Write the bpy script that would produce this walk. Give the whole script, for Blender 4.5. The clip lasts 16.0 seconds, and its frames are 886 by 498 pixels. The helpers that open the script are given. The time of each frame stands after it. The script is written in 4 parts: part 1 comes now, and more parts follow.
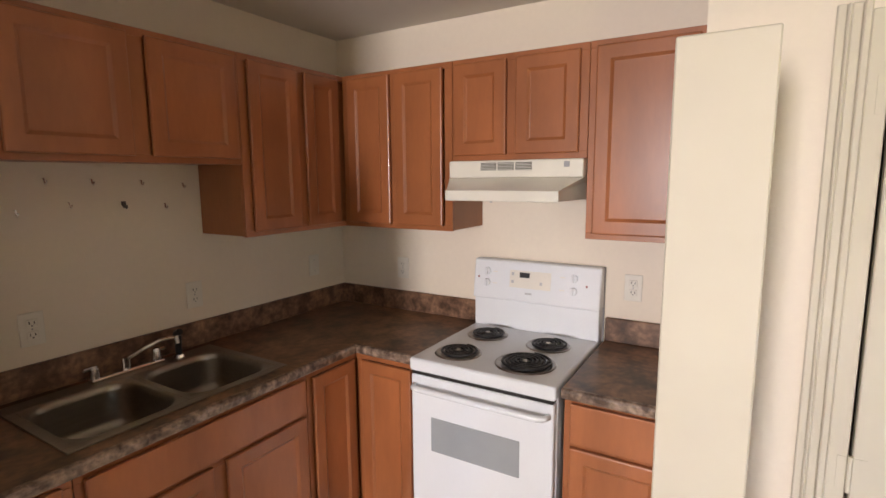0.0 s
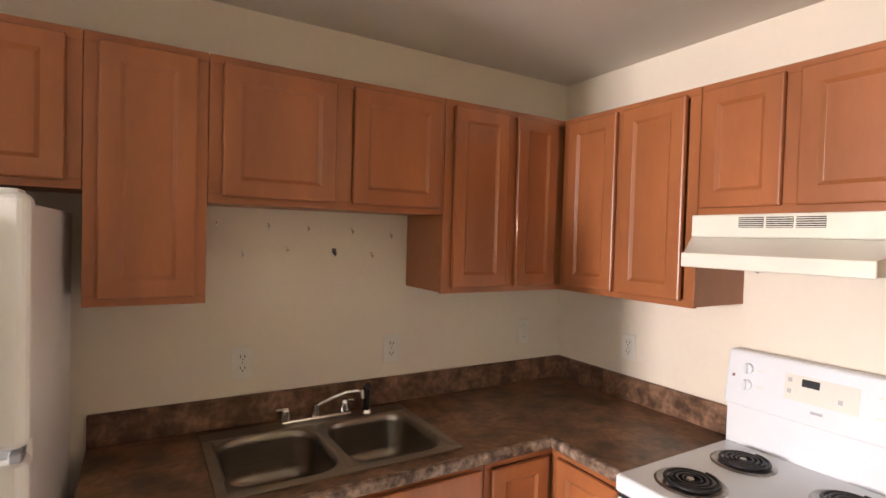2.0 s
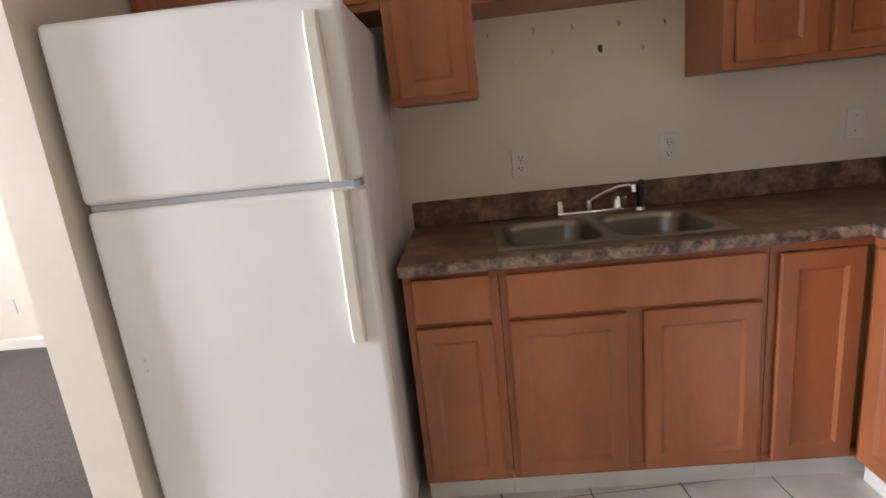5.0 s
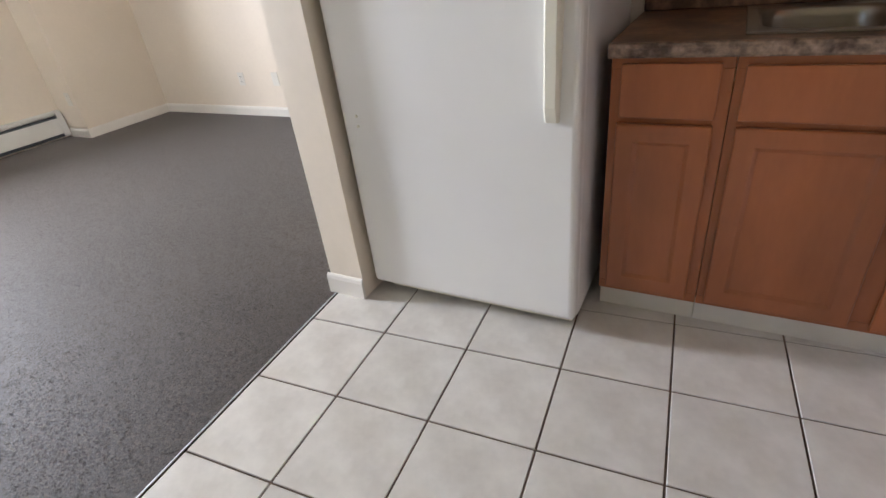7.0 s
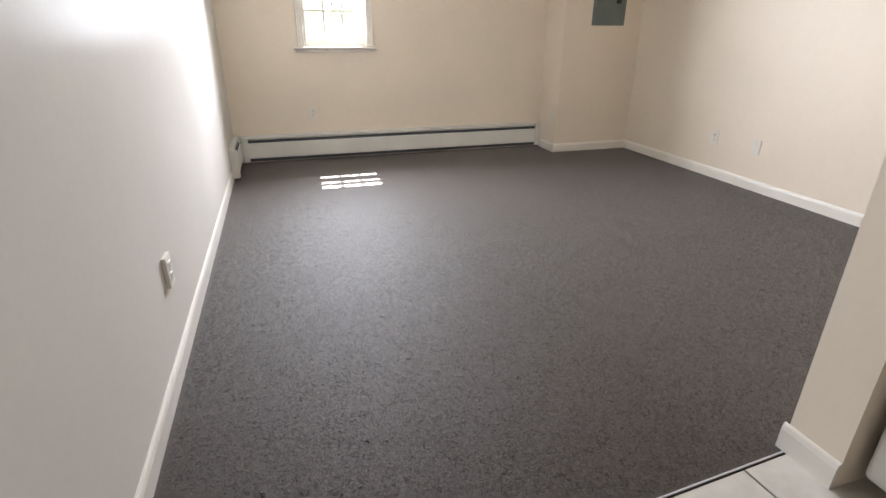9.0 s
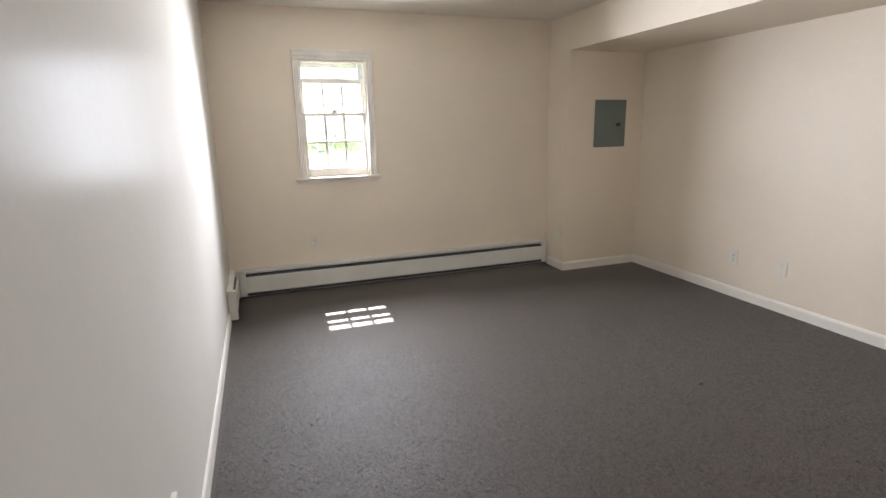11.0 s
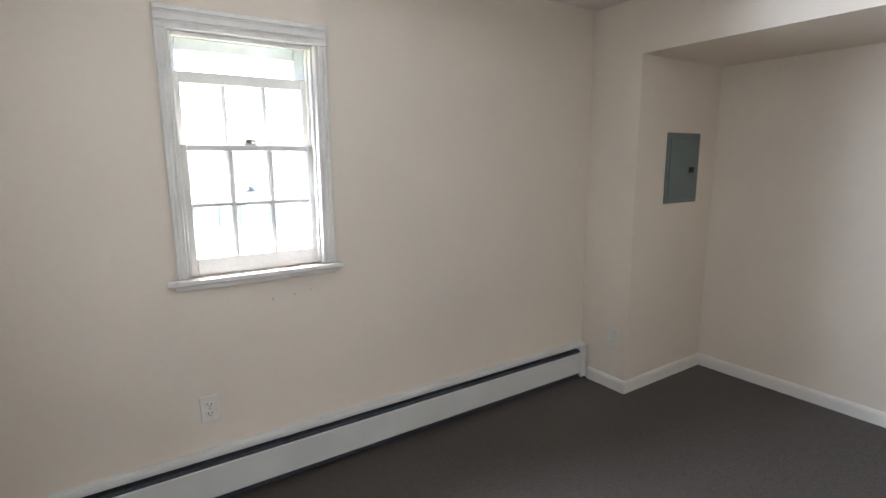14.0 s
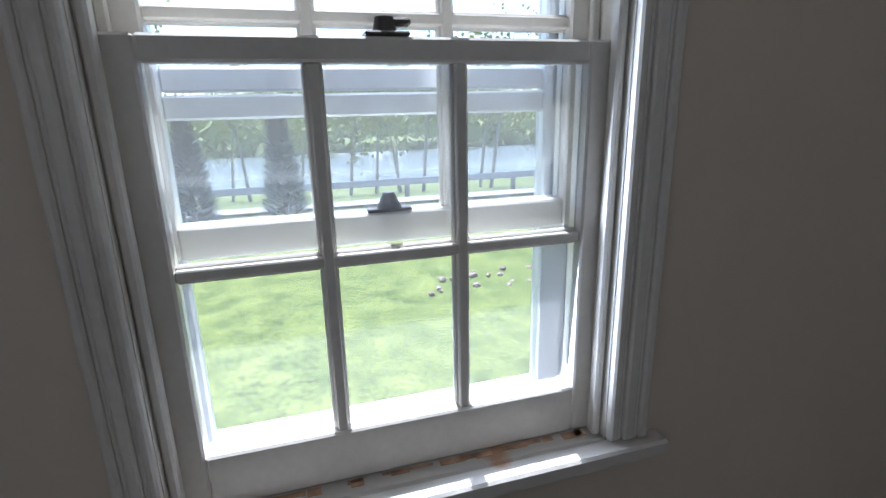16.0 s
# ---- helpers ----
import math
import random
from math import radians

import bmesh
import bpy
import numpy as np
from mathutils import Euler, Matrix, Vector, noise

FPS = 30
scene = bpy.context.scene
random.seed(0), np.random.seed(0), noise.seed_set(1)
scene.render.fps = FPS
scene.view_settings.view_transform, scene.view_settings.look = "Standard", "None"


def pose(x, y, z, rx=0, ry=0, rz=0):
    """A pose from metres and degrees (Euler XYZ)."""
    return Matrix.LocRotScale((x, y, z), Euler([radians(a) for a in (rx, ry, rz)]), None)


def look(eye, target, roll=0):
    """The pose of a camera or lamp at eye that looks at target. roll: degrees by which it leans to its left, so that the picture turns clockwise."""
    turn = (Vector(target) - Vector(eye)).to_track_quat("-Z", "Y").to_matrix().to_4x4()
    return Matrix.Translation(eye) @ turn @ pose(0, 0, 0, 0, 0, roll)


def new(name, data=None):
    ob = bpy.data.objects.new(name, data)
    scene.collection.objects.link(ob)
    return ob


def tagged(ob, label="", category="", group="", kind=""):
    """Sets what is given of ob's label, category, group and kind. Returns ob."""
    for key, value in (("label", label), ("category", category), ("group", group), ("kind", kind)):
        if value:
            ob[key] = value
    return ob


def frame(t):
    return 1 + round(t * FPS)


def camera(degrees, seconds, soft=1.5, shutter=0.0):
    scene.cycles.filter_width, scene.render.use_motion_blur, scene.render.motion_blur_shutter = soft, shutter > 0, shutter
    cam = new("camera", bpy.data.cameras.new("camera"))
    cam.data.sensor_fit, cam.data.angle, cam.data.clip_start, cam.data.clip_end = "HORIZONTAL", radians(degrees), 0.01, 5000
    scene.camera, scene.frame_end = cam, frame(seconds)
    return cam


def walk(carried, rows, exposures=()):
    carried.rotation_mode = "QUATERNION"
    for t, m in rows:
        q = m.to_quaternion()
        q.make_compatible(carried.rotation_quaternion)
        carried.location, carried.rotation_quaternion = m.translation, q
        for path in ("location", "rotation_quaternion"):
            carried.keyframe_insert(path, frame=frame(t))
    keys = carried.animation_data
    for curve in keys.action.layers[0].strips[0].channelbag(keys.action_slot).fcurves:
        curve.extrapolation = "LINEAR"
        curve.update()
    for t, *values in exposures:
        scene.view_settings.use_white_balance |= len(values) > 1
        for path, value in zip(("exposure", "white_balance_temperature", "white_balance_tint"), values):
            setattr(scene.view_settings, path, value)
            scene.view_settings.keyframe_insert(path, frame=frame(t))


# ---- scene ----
cam = camera(82.2, 16.0)
PATH = [
    (0, (-2.316, -2.112, 1.653), (-0.621, -1.088, 1.375), -0.4),
    (0.5, (-2.297, -2.118, 1.658), (-0.615, -1.047, 1.495), -1.3),
    (1, (-2.17, -2.033, 1.655), (-0.581, -0.824, 1.555), -2.1),
    (1.5, (-2.057, -1.99, 1.692), (-0.672, -0.547, 1.646), -1.0),
    (2, (-1.925, -1.989, 1.629), (-0.899, -0.273, 1.581), 1.6),
    (2.5, (-1.836, -2.021, 1.523), (-1.112, -0.163, 1.369), 1.4),
    (3, (-1.852, -2.003, 1.429), (-1.261, -0.113, 1.144), 0.2),
    (3.5, (-1.875, -1.984, 1.414), (-1.388, -0.08, 1.043), -1.1),
    (3.7, (-1.876, -1.984, 1.4), (-1.44, -0.071, 1.016), -1.3),
    (5.8, (-1.791, -2.252, 1.255), (-2.242, -0.403, 0.64), -4.6),
    (6, (-1.817, -2.181, 1.231), (-2.321, -0.37, 0.548), -3.2),
    (6.5, (-1.733, -2.125, 1.19), (-2.412, -0.462, 0.315), -6.3),
    (7, (-1.779, -2.135, 1.174), (-2.655, -0.645, 0.167), -7.0),
    (7.5, (-1.899, -2.168, 1.14), (-3.049, -0.874, 0.139), -4.2),
    (8, (-2.053, -2.212, 1.137), (-3.522, -1.267, 0.163), -2.0),
    (8.5, (-2.175, -2.186, 1.113), (-3.827, -1.491, 0.226), -0.5),
    (9, (-2.25, -2.196, 1.18), (-4.005, -1.654, 0.388), 0.3),
    (9.5, (-2.28, -2.192, 1.287), (-4.077, -1.721, 0.546), 0.7),
    (10, (-2.276, -2.186, 1.381), (-4.114, -1.717, 0.747), -0.7),
    (10.2, (-2.323, -2.213, 1.394), (-4.166, -1.705, 0.806), -1.1),
    (12.5, (-3.825, -2.417, 1.53), (-5.563, -1.483, 1.198), 0.8),
    (13, (-4.247, -2.363, 1.543), (-5.886, -1.267, 1.206), 0.8),
    (13.5, (-4.578, -2.242, 1.568), (-6.183, -1.104, 1.213), 0.4),
    (14, (-5.07, -2.217, 1.521), (-6.711, -1.128, 1.174), -0.4),
    (14.5, (-5.511, -2.162, 1.521), (-7.188, -1.132, 1.168), -0.2),
    (15, (-6.034, -2.05, 1.567), (-7.748, -1.12, 1.122), 0.3),
    (15.5, (-6.461, -1.95, 1.54), (-8.23, -1.14, 1.075), -1.3),
    (16, (-6.828, -1.783, 1.514), (-8.674, -1.234, 0.976), -1.3),
]
EXPO = [(0, 4.3, 7150, 20), (1.5, 4.8, 7150, 21), (2.0, 4.95, 7150, 21), (3.5, 4.95, 6900, 21), (6.0, 4.6, 5900, 14), (8.0, 4.3, 6100, 14), (10.0, 3.95, 6200, 14), (12.5, 3.55, 6100, 14), (14.0, 3.7, 5500, 12), (15.0, 3.4, 5300, 11), (15.5, 2.8, 5300, 11), (16.0, 1.3, 5300, 13)]
walk(cam, [(t, look(eye, target, roll)) for t, eye, target, roll in PATH], EXPO)

# ---- light ----
SUN_DIR = Vector((1.0, -0.04, -1.54)).normalized()
world = bpy.data.worlds.new("sky")
scene.world = world
world.use_nodes = True
wn = world.node_tree.nodes
sky = wn.new("ShaderNodeTexSky")
sky.sky_type, sky.sun_disc = "NISHITA", False
sky.sun_elevation, sky.sun_rotation = radians(57), radians(-92)
world.node_tree.links.new(sky.outputs[0], wn["Background"].inputs[0])
wn["Background"].inputs[1].default_value = 0.15
sun = new("sun", bpy.data.lights.new("sun", "SUN"))
sun.data.energy, sun.data.angle, sun.data.color = 5.0, radians(0.5), (1.0, 0.95, 0.87)
sun.matrix_world = look((-20, 0.6, 25), Vector((-20, 0.6, 25)) + SUN_DIR)


def window_light(name, m, w, h, watts, color, spread=180):
    ob = new(name, bpy.data.lights.new(name, "AREA"))
    ob.data.shape, ob.data.size, ob.data.size_y, ob.data.energy, ob.data.color = "RECTANGLE", w, h, watts, color
    ob.data.spread = radians(spread)
    ob.matrix_world = m
    return ob


window_light("sky_light_living", look((-7.372, -1.665, 1.55), (-6.372, -1.56, 1.47)), 0.54, 0.9, 7.5, (0.93, 0.96, 1.0), 132)
# Fill lamp added in the guessed window, out of view behind the camera.
window_light("fill_light_kitchen", look((-2.97, -3.60, 1.48), (-1.97, -3.50, 1.42)), 0.38, 1.15, 0.12, (0.84, 0.92, 1.0), 118)


# ---- materials ----
def material(name, color, rough=0.5, metal=0.0, spread=0.0, scale=6.0, stretch=(1, 1, 1), bump=0.0, bump_scale=120.0,
             color2=None, fine=0.0, fine_scale=150.0, contrast=(0.35, 0.65), coat=0.0, rand=0.0, spec=0.5):
    m = bpy.data.materials.new(name)
    m.use_nodes = True
    nt = m.node_tree
    b = nt.nodes["Principled BSDF"]
    b.inputs["Roughness"].default_value, b.inputs["Metallic"].default_value = rough, metal
    b.inputs["Specular IOR Level"].default_value = spec
    b.inputs["Coat Weight"].default_value = coat
    co = nt.nodes.new("ShaderNodeTexCoord")
    mp = nt.nodes.new("ShaderNodeMapping")
    mp.inputs["Scale"].default_value = stretch
    nt.links.new(co.outputs["Object"], mp.inputs[0])
    n1 = nt.nodes.new("ShaderNodeTexNoise")
    n1.inputs["Scale"].default_value, n1.inputs["Detail"].default_value = scale, 6
    nt.links.new(mp.outputs[0], n1.inputs[0])
    ramp = nt.nodes.new("ShaderNodeValToRGB")
    lo = [max(0, c * (1 - spread)) for c in color]
    hi = color2 or [min(1, c * (1 + spread)) for c in color]
    ramp.color_ramp.elements[0].color, ramp.color_ramp.elements[1].color = (*lo, 1), (*hi, 1)
    ramp.color_ramp.elements[0].position, ramp.color_ramp.elements[1].position = contrast
    nt.links.new(n1.outputs[0], ramp.inputs[0])
    out = ramp.outputs[0]
    if fine:
        n2 = nt.nodes.new("ShaderNodeTexNoise")
        n2.inputs["Scale"].default_value, n2.inputs["Detail"].default_value = fine_scale, 3
        nt.links.new(mp.outputs[0], n2.inputs[0])
        mr = nt.nodes.new("ShaderNodeMapRange")
        mr.inputs[1].default_value, mr.inputs[2].default_value = 0.3, 0.7
        mr.inputs[3].default_value, mr.inputs[4].default_value = 1 - fine, 1 + fine
        nt.links.new(n2.outputs[0], mr.inputs[0])
        vm = nt.nodes.new("ShaderNodeVectorMath")
        vm.operation = "SCALE"
        nt.links.new(out, vm.inputs[0])
        nt.links.new(mr.outputs[0], vm.inputs["Scale"])
        out = vm.outputs[0]
    if rand:
        oi = nt.nodes.new("ShaderNodeObjectInfo")
        mr = nt.nodes.new("ShaderNodeMapRange")
        mr.inputs[3].default_value, mr.inputs[4].default_value = 1 - rand, 1 + rand
        nt.links.new(oi.outputs["Random"], mr.inputs[0])
        vm = nt.nodes.new("ShaderNodeVectorMath")
        vm.operation = "SCALE"
        nt.links.new(out, vm.inputs[0])
        nt.links.new(mr.outputs[0], vm.inputs["Scale"])
        out = vm.outputs[0]
    nt.links.new(out, b.inputs["Base Color"])
    if bump:
        n3 = nt.nodes.new("ShaderNodeTexNoise")
        n3.inputs["Scale"].default_value, n3.inputs["Detail"].default_value = bump_scale, 4
        nt.links.new(mp.outputs[0], n3.inputs[0])
        bp = nt.nodes.new("ShaderNodeBump")
        bp.inputs["Strength"].default_value, bp.inputs["Distance"].default_value = bump, 0.004
        nt.links.new(n3.outputs[0], bp.inputs["Height"])
        nt.links.new(bp.outputs[0], b.inputs["Normal"])
    return m


WALL = material("cream_wall_paint", (0.77, 0.68, 0.56), 0.5, spread=0.035, scale=1.3, bump=0.12, bump_scale=55, fine=0.012, fine_scale=40)
GLOSSWALL = material("semi_gloss_wall_paint", (0.63, 0.60, 0.55), 0.27, spread=0.03, scale=1.1, bump=0.10, bump_scale=7, fine=0.012, fine_scale=40, spec=0.0, coat=0.042)
GLOSSWALL.node_tree.nodes["Principled BSDF"].inputs["Coat Roughness"].default_value = 0.27
CEIL = material("ceiling_paint", (0.72, 0.68, 0.61), 0.75, spread=0.05, scale=1.0, bump=0.2, bump_scale=80)
TRIM = material("white_trim_paint", (0.78, 0.74, 0.67), 0.35, spread=0.04, scale=4, bump=0.06, bump_scale=30)
SASHPAINT = material("worn_white_sash_paint", (0.80, 0.765, 0.70), 0.38, spread=0.06, scale=7, bump=0.1, bump_scale=40, fine=0.03, fine_scale=90)
SILLPAINT = material("chipped_sill_paint", (0.66, 0.40, 0.24), 0.5, scale=9, color2=(0.76, 0.72, 0.66), contrast=(0.31, 0.40), bump=0.3, bump_scale=50)
WOOD = material("honey_maple_cabinet", (0.345, 0.114, 0.041), 0.33, spread=0.17, scale=1.6, stretch=(3, 3, 0.8), bump=0.02, bump_scale=60, fine=0.035, fine_scale=22, rand=0.06, coat=0.12)
WOODSIDE = material("cabinet_side_veneer", (0.355, 0.130, 0.050), 0.40, spread=0.10, scale=1.6, stretch=(3, 3, 0.7), fine=0.035, fine_scale=30)
# Near-black: shade painted into slots, vents, gaps and cabinet interiors, plus fridge feet.
DARK = material("gap_shade_and_foot_black", (0.02, 0.017, 0.015), 0.8, spread=0.1)
LAM = material("brown_stone_laminate", (0.066, 0.034, 0.017), 0.36, scale=9, color2=(0.275, 0.138, 0.070), contrast=(0.33, 0.68), fine=0.32, fine_scale=38, bump=0.03)
LAMEDGE = material("mottled_laminate_edge", (0.075, 0.043, 0.028), 0.42, scale=28, color2=(0.38, 0.27, 0.20), contrast=(0.36, 0.66), fine=0.35, fine_scale=70)
SPLASH = material("backsplash_laminate", (0.078, 0.038, 0.021), 0.38, scale=16, color2=(0.30, 0.165, 0.100), contrast=(0.36, 0.70), fine=0.35, fine_scale=55)
STEEL = material("brushed_steel", (0.30, 0.265, 0.22), 0.30, 1.0, spread=0.06, scale=3, stretch=(1, 20, 20), bump=0.03, bump_scale=40)
CHROME = material("chrome", (0.8, 0.8, 0.8), 0.1, 1.0, spread=0.03)
BLACK = material("black_plastic", (0.016, 0.016, 0.017), 0.35, spread=0.2)
COIL = material("burner_coil_iron", (0.022, 0.020, 0.020), 0.5, 0.3, spread=0.3, scale=20)
# Slight blue in the white stands in for sky reflected on the stove.
ENAMEL = material("white_enamel", (0.77, 0.79, 0.81), 0.22, spread=0.02, scale=3, fine=0.008)
FRIDGE = material("textured_fridge_enamel", (0.78, 0.77, 0.75), 0.34, spread=0.02, scale=2, bump=0.05, bump_scale=320)
ALMOND = material("almond_handle_plastic", (0.74, 0.71, 0.60), 0.35, spread=0.03)
HOODWHITE = material("almond_hood_enamel", (0.74, 0.71, 0.62), 0.3, spread=0.05, scale=5)
OVENGLASS = material("grey_oven_glass", (0.33, 0.35, 0.36), 0.12, spread=0.04)
GREYPLASTIC = material("grey_plastic", (0.30, 0.30, 0.31), 0.4, spread=0.05)
PRINT = material("grey_print", (0.45, 0.45, 0.46), 0.5, spread=0.05)
PLATE = material("outlet_plate", (0.74, 0.70, 0.62), 0.35, spread=0.03)
PANEL = material("grey_green_panel_enamel", (0.155, 0.185, 0.170), 0.45, spread=0.05, scale=5, bump=0.05)
HEATER = material("heater_enamel", (0.70, 0.69, 0.64), 0.38, spread=0.05, scale=4, fine=0.02)
# Fin metal, and the painted shade beneath the heater cover.
FINS_SHADE = material("heater_fins_and_gap_shade", (0.075, 0.085, 0.095), 0.55, 0.4, spread=0.2, scale=60)
CARPET = material("charcoal_loop_carpet", (0.031, 0.0245, 0.0195), 0.64, scale=130, color2=(0.079, 0.060, 0.045), contrast=(0.27, 0.76), fine=0.2, fine_scale=48, bump=0.4, bump_scale=260, spec=0.28)
CARPET.node_tree.nodes["Principled BSDF"].inputs["Sheen Weight"].default_value = 0.2
PILE = bpy.data.materials.new("carpet_yarn")
PILE.use_nodes = True
pt = PILE.node_tree
p_geo, p_ramp = pt.nodes.new("ShaderNodeNewGeometry"), pt.nodes.new("ShaderNodeValToRGB")
for pos, c in ((0.0, (0.035, 0.027, 0.021)), (0.5, (0.048, 0.038, 0.030)), (0.92, (0.060, 0.048, 0.038)), (1.0, (0.105, 0.086, 0.070))):
    e = p_ramp.color_ramp.elements.new(pos) if 0 < pos < 1 else p_ramp.color_ramp.elements[-1 if pos else 0]
    e.color = (*c, 1)
pt.links.new(p_geo.outputs["Random Per Island"], p_ramp.inputs[0])
pt.links.new(p_ramp.outputs[0], pt.nodes["Principled BSDF"].inputs["Base Color"])
pt.nodes["Principled BSDF"].inputs["Roughness"].default_value = 0.68
pt.nodes["Principled BSDF"].inputs["Specular IOR Level"].default_value = 0.28
TILE = material("pale_ceramic_tile", (0.58, 0.545, 0.49), 0.28, scale=7, color2=(0.70, 0.67, 0.615), fine=0.03, fine_scale=40, rand=0.03, bump=0.03, bump_scale=20)
GROUT = material("brown_grout", (0.16, 0.115, 0.085), 0.9, spread=0.3, scale=25, bump=0.3)
DOORPAINT = material("cream_door_paint", (0.62, 0.565, 0.455), 0.5, spread=0.04, scale=2.5, bump=0.05, bump_scale=30, spec=0.3)
BAREWOOD = material("bare_weathered_wood", (0.66, 0.42, 0.26), 0.8, spread=0.35, scale=30, bump=0.3, bump_scale=80)
KICK = material("pale_kick_board", (0.66, 0.63, 0.57), 0.5, spread=0.06, scale=6)
ALU = material("storm_window_aluminium", (0.62, 0.64, 0.67), 0.42, 0.5, spread=0.08, scale=8)
BRASSOLD = material("tarnished_lock_metal", (0.10, 0.09, 0.085), 0.4, 0.7, spread=0.2)
GRASS = material("spring_lawn", (0.085, 0.115, 0.022), 0.95, scale=2.5, color2=(0.20, 0.225, 0.055), contrast=(0.3, 0.7), fine=0.5, fine_scale=25, bump=0.8, bump_scale=50)
GRASSBLADE = material("grass_blades", (0.22, 0.30, 0.09), 0.9, spread=0.35, scale=3)
PATHMAT = material("pale_gravel_drive", (0.42, 0.40, 0.37), 0.9, spread=0.2, scale=3, fine=0.2, fine_scale=40)
WATER = material("river_water", (0.30, 0.34, 0.36), 0.12, spread=0.1, scale=0.6, bump=0.25, bump_scale=2)
CONIFER = material("conifer_needles", (0.06, 0.10, 0.065), 0.9, spread=0.35, scale=5)
LEAF = material("spring_leaves", (0.34, 0.38, 0.16), 0.8, spread=0.35, scale=2)
BARK = material("grey_bark", (0.26, 0.24, 0.21), 0.9, spread=0.3, scale=8, bump=0.4, bump_scale=30)
ROCK = material("flower_bed_stones", (0.42, 0.31, 0.26), 0.9, spread=0.35, scale=4, rand=0.25)
GALV = material("galvanised_rail", (0.30, 0.31, 0.32), 0.5, 0.6, spread=0.1)
GLASS = bpy.data.materials.new("window_glass")
GLASS.use_nodes = True
gn = GLASS.node_tree
gn.nodes.remove(gn.nodes["Principled BSDF"])
g_tr, g_gl, g_mx, g_fr = (gn.nodes.new("ShaderNodeBsdf" + "Transparent"), gn.nodes.new("ShaderNodeBsdfGlossy"), gn.nodes.new("ShaderNodeMixShader"), gn.nodes.new("ShaderNodeFresnel"))
g_gl.inputs["Roughness"].default_value = 0.02
g_tr.inputs[0].default_value = (0.96, 0.97, 0.97, 1)
gn.links.new(g_fr.outputs[0], g_mx.inputs[0])
gn.links.new(g_tr.outputs[0], g_mx.inputs[1])
gn.links.new(g_gl.outputs[0], g_mx.inputs[2])
g_dust, g_dm = gn.nodes.new("ShaderNodeBsdfTranslucent"), gn.nodes.new("ShaderNodeMixShader")
g_dm.inputs[0].default_value = 0.05
gn.links.new(g_mx.outputs[0], g_dm.inputs[1])
gn.links.new(g_dust.outputs[0], g_dm.inputs[2])
gn.links.new(g_dm.outputs[0], gn.nodes["Material Output"].inputs[0])


# ---- builders ----
BASE = {}


def add_box(bm, lo, hi, bevel=0.0, seg=1):
    lo, hi = [min(a, b) for a, b in zip(lo, hi)], [max(a, b) for a, b in zip(lo, hi)]
    vs = bmesh.ops.create_cube(bm, size=1)["verts"]
    for v in vs:
        v.co = Vector([lo[i] if v.co[i] < 0 else hi[i] for i in range(3)])
    if bevel:
        es = list({e for v in vs for e in v.link_edges})
        bmesh.ops.bevel(bm, geom=es, offset=min(bevel, 0.45 * min(h - l for l, h in zip(lo, hi))), segments=seg, affect="EDGES", profile=0.5)
    return bm


def boxes(*items, bevel=0.0, seg=1):
    bm = bmesh.new()
    for lo, hi in items:
        add_box(bm, lo, hi, bevel, seg)
    return bm


def add_cyl(bm, p0, p1, r0, r1=None, n=16):
    p0, p1 = Vector(p0), Vector(p1)
    m = Matrix.Translation((p0 + p1) / 2) @ (p1 - p0).to_track_quat("Z", "Y").to_matrix().to_4x4()
    bmesh.ops.create_cone(bm, cap_ends=True, segments=n, radius1=r0, radius2=r0 if r1 is None else r1, depth=(p1 - p0).length, matrix=m)
    return bm


def add_tube(bm, pts, r, n=8):
    pts = [Vector(p) for p in pts]
    rings = []
    for i, p in enumerate(pts):
        d = (pts[min(i + 1, len(pts) - 1)] - pts[max(i - 1, 0)]).normalized()
        side = d.cross(Vector((0, 0, 1)) if abs(d.z) < 0.95 else Vector((1, 0, 0))).normalized()
        up = side.cross(d)
        rr = r[i] if isinstance(r, (list, tuple)) else r
        rings.append([bm.verts.new(p + rr * (math.cos(a) * side + math.sin(a) * up)) for a in (2 * math.pi * k / n for k in range(n))])
    for a, b in zip(rings, rings[1:]):
        for k in range(n):
            bm.faces.new((a[k], a[(k + 1) % n], b[(k + 1) % n], b[k]))
    bm.faces.new(rings[0][::-1])
    bm.faces.new(rings[-1])
    return bm


def mesh_of(name, bm, mat, smooth=False):
    bmesh.ops.recalc_face_normals(bm, faces=bm.faces[:])
    me = bpy.data.meshes.new(name)
    bm.to_mesh(me)
    bm.free()
    me.materials.append(mat)
    if smooth:
        me.shade_smooth()
    return me


def structure(name, bm, mat, label="", category=""):
    return tagged(new(name, mesh_of(name, bm, mat)), label, category, "", "structure")


def thing(name, at, label, category, group="", kind=""):
    ob = new(name)
    ob.empty_display_size = 0.05
    ob.location = at
    BASE[ob] = Vector(at)
    return tagged(ob, label, category, group, kind)


def part(name, bm, mat, parent, label="", smooth=False):
    me = mesh_of(name, bm, mat, smooth)
    at = BASE[parent]
    me.transform(Matrix.Translation(-at))
    ob = new(name, me)
    ob.parent = parent
    BASE[ob] = at
    return tagged(ob, label) if label else ob


def side_box(side, u0, u1, d0, d1, z0, z1):
    """A box by its place along a wall, its depth out of the wall and its height."""
    if side == "sink":
        return (u0, -d0, z0), (u1, -d1, z1)
    return (-d0, u0, z0), (-d1, u1, z1)


# ---- large structure ----
H = 2.44
WX, LY, RY, PX, PY, ZB = -7.385, -2.667, 1.36, -7.02, 0.49, 2.125
OY0, OY1, OZ0, OZ1 = -1.965, -1.365, 1.02, 2.04
ANG = radians(3.9)
PITCH = 0.32
TORG = Vector((-3.055, -1.02, 0))


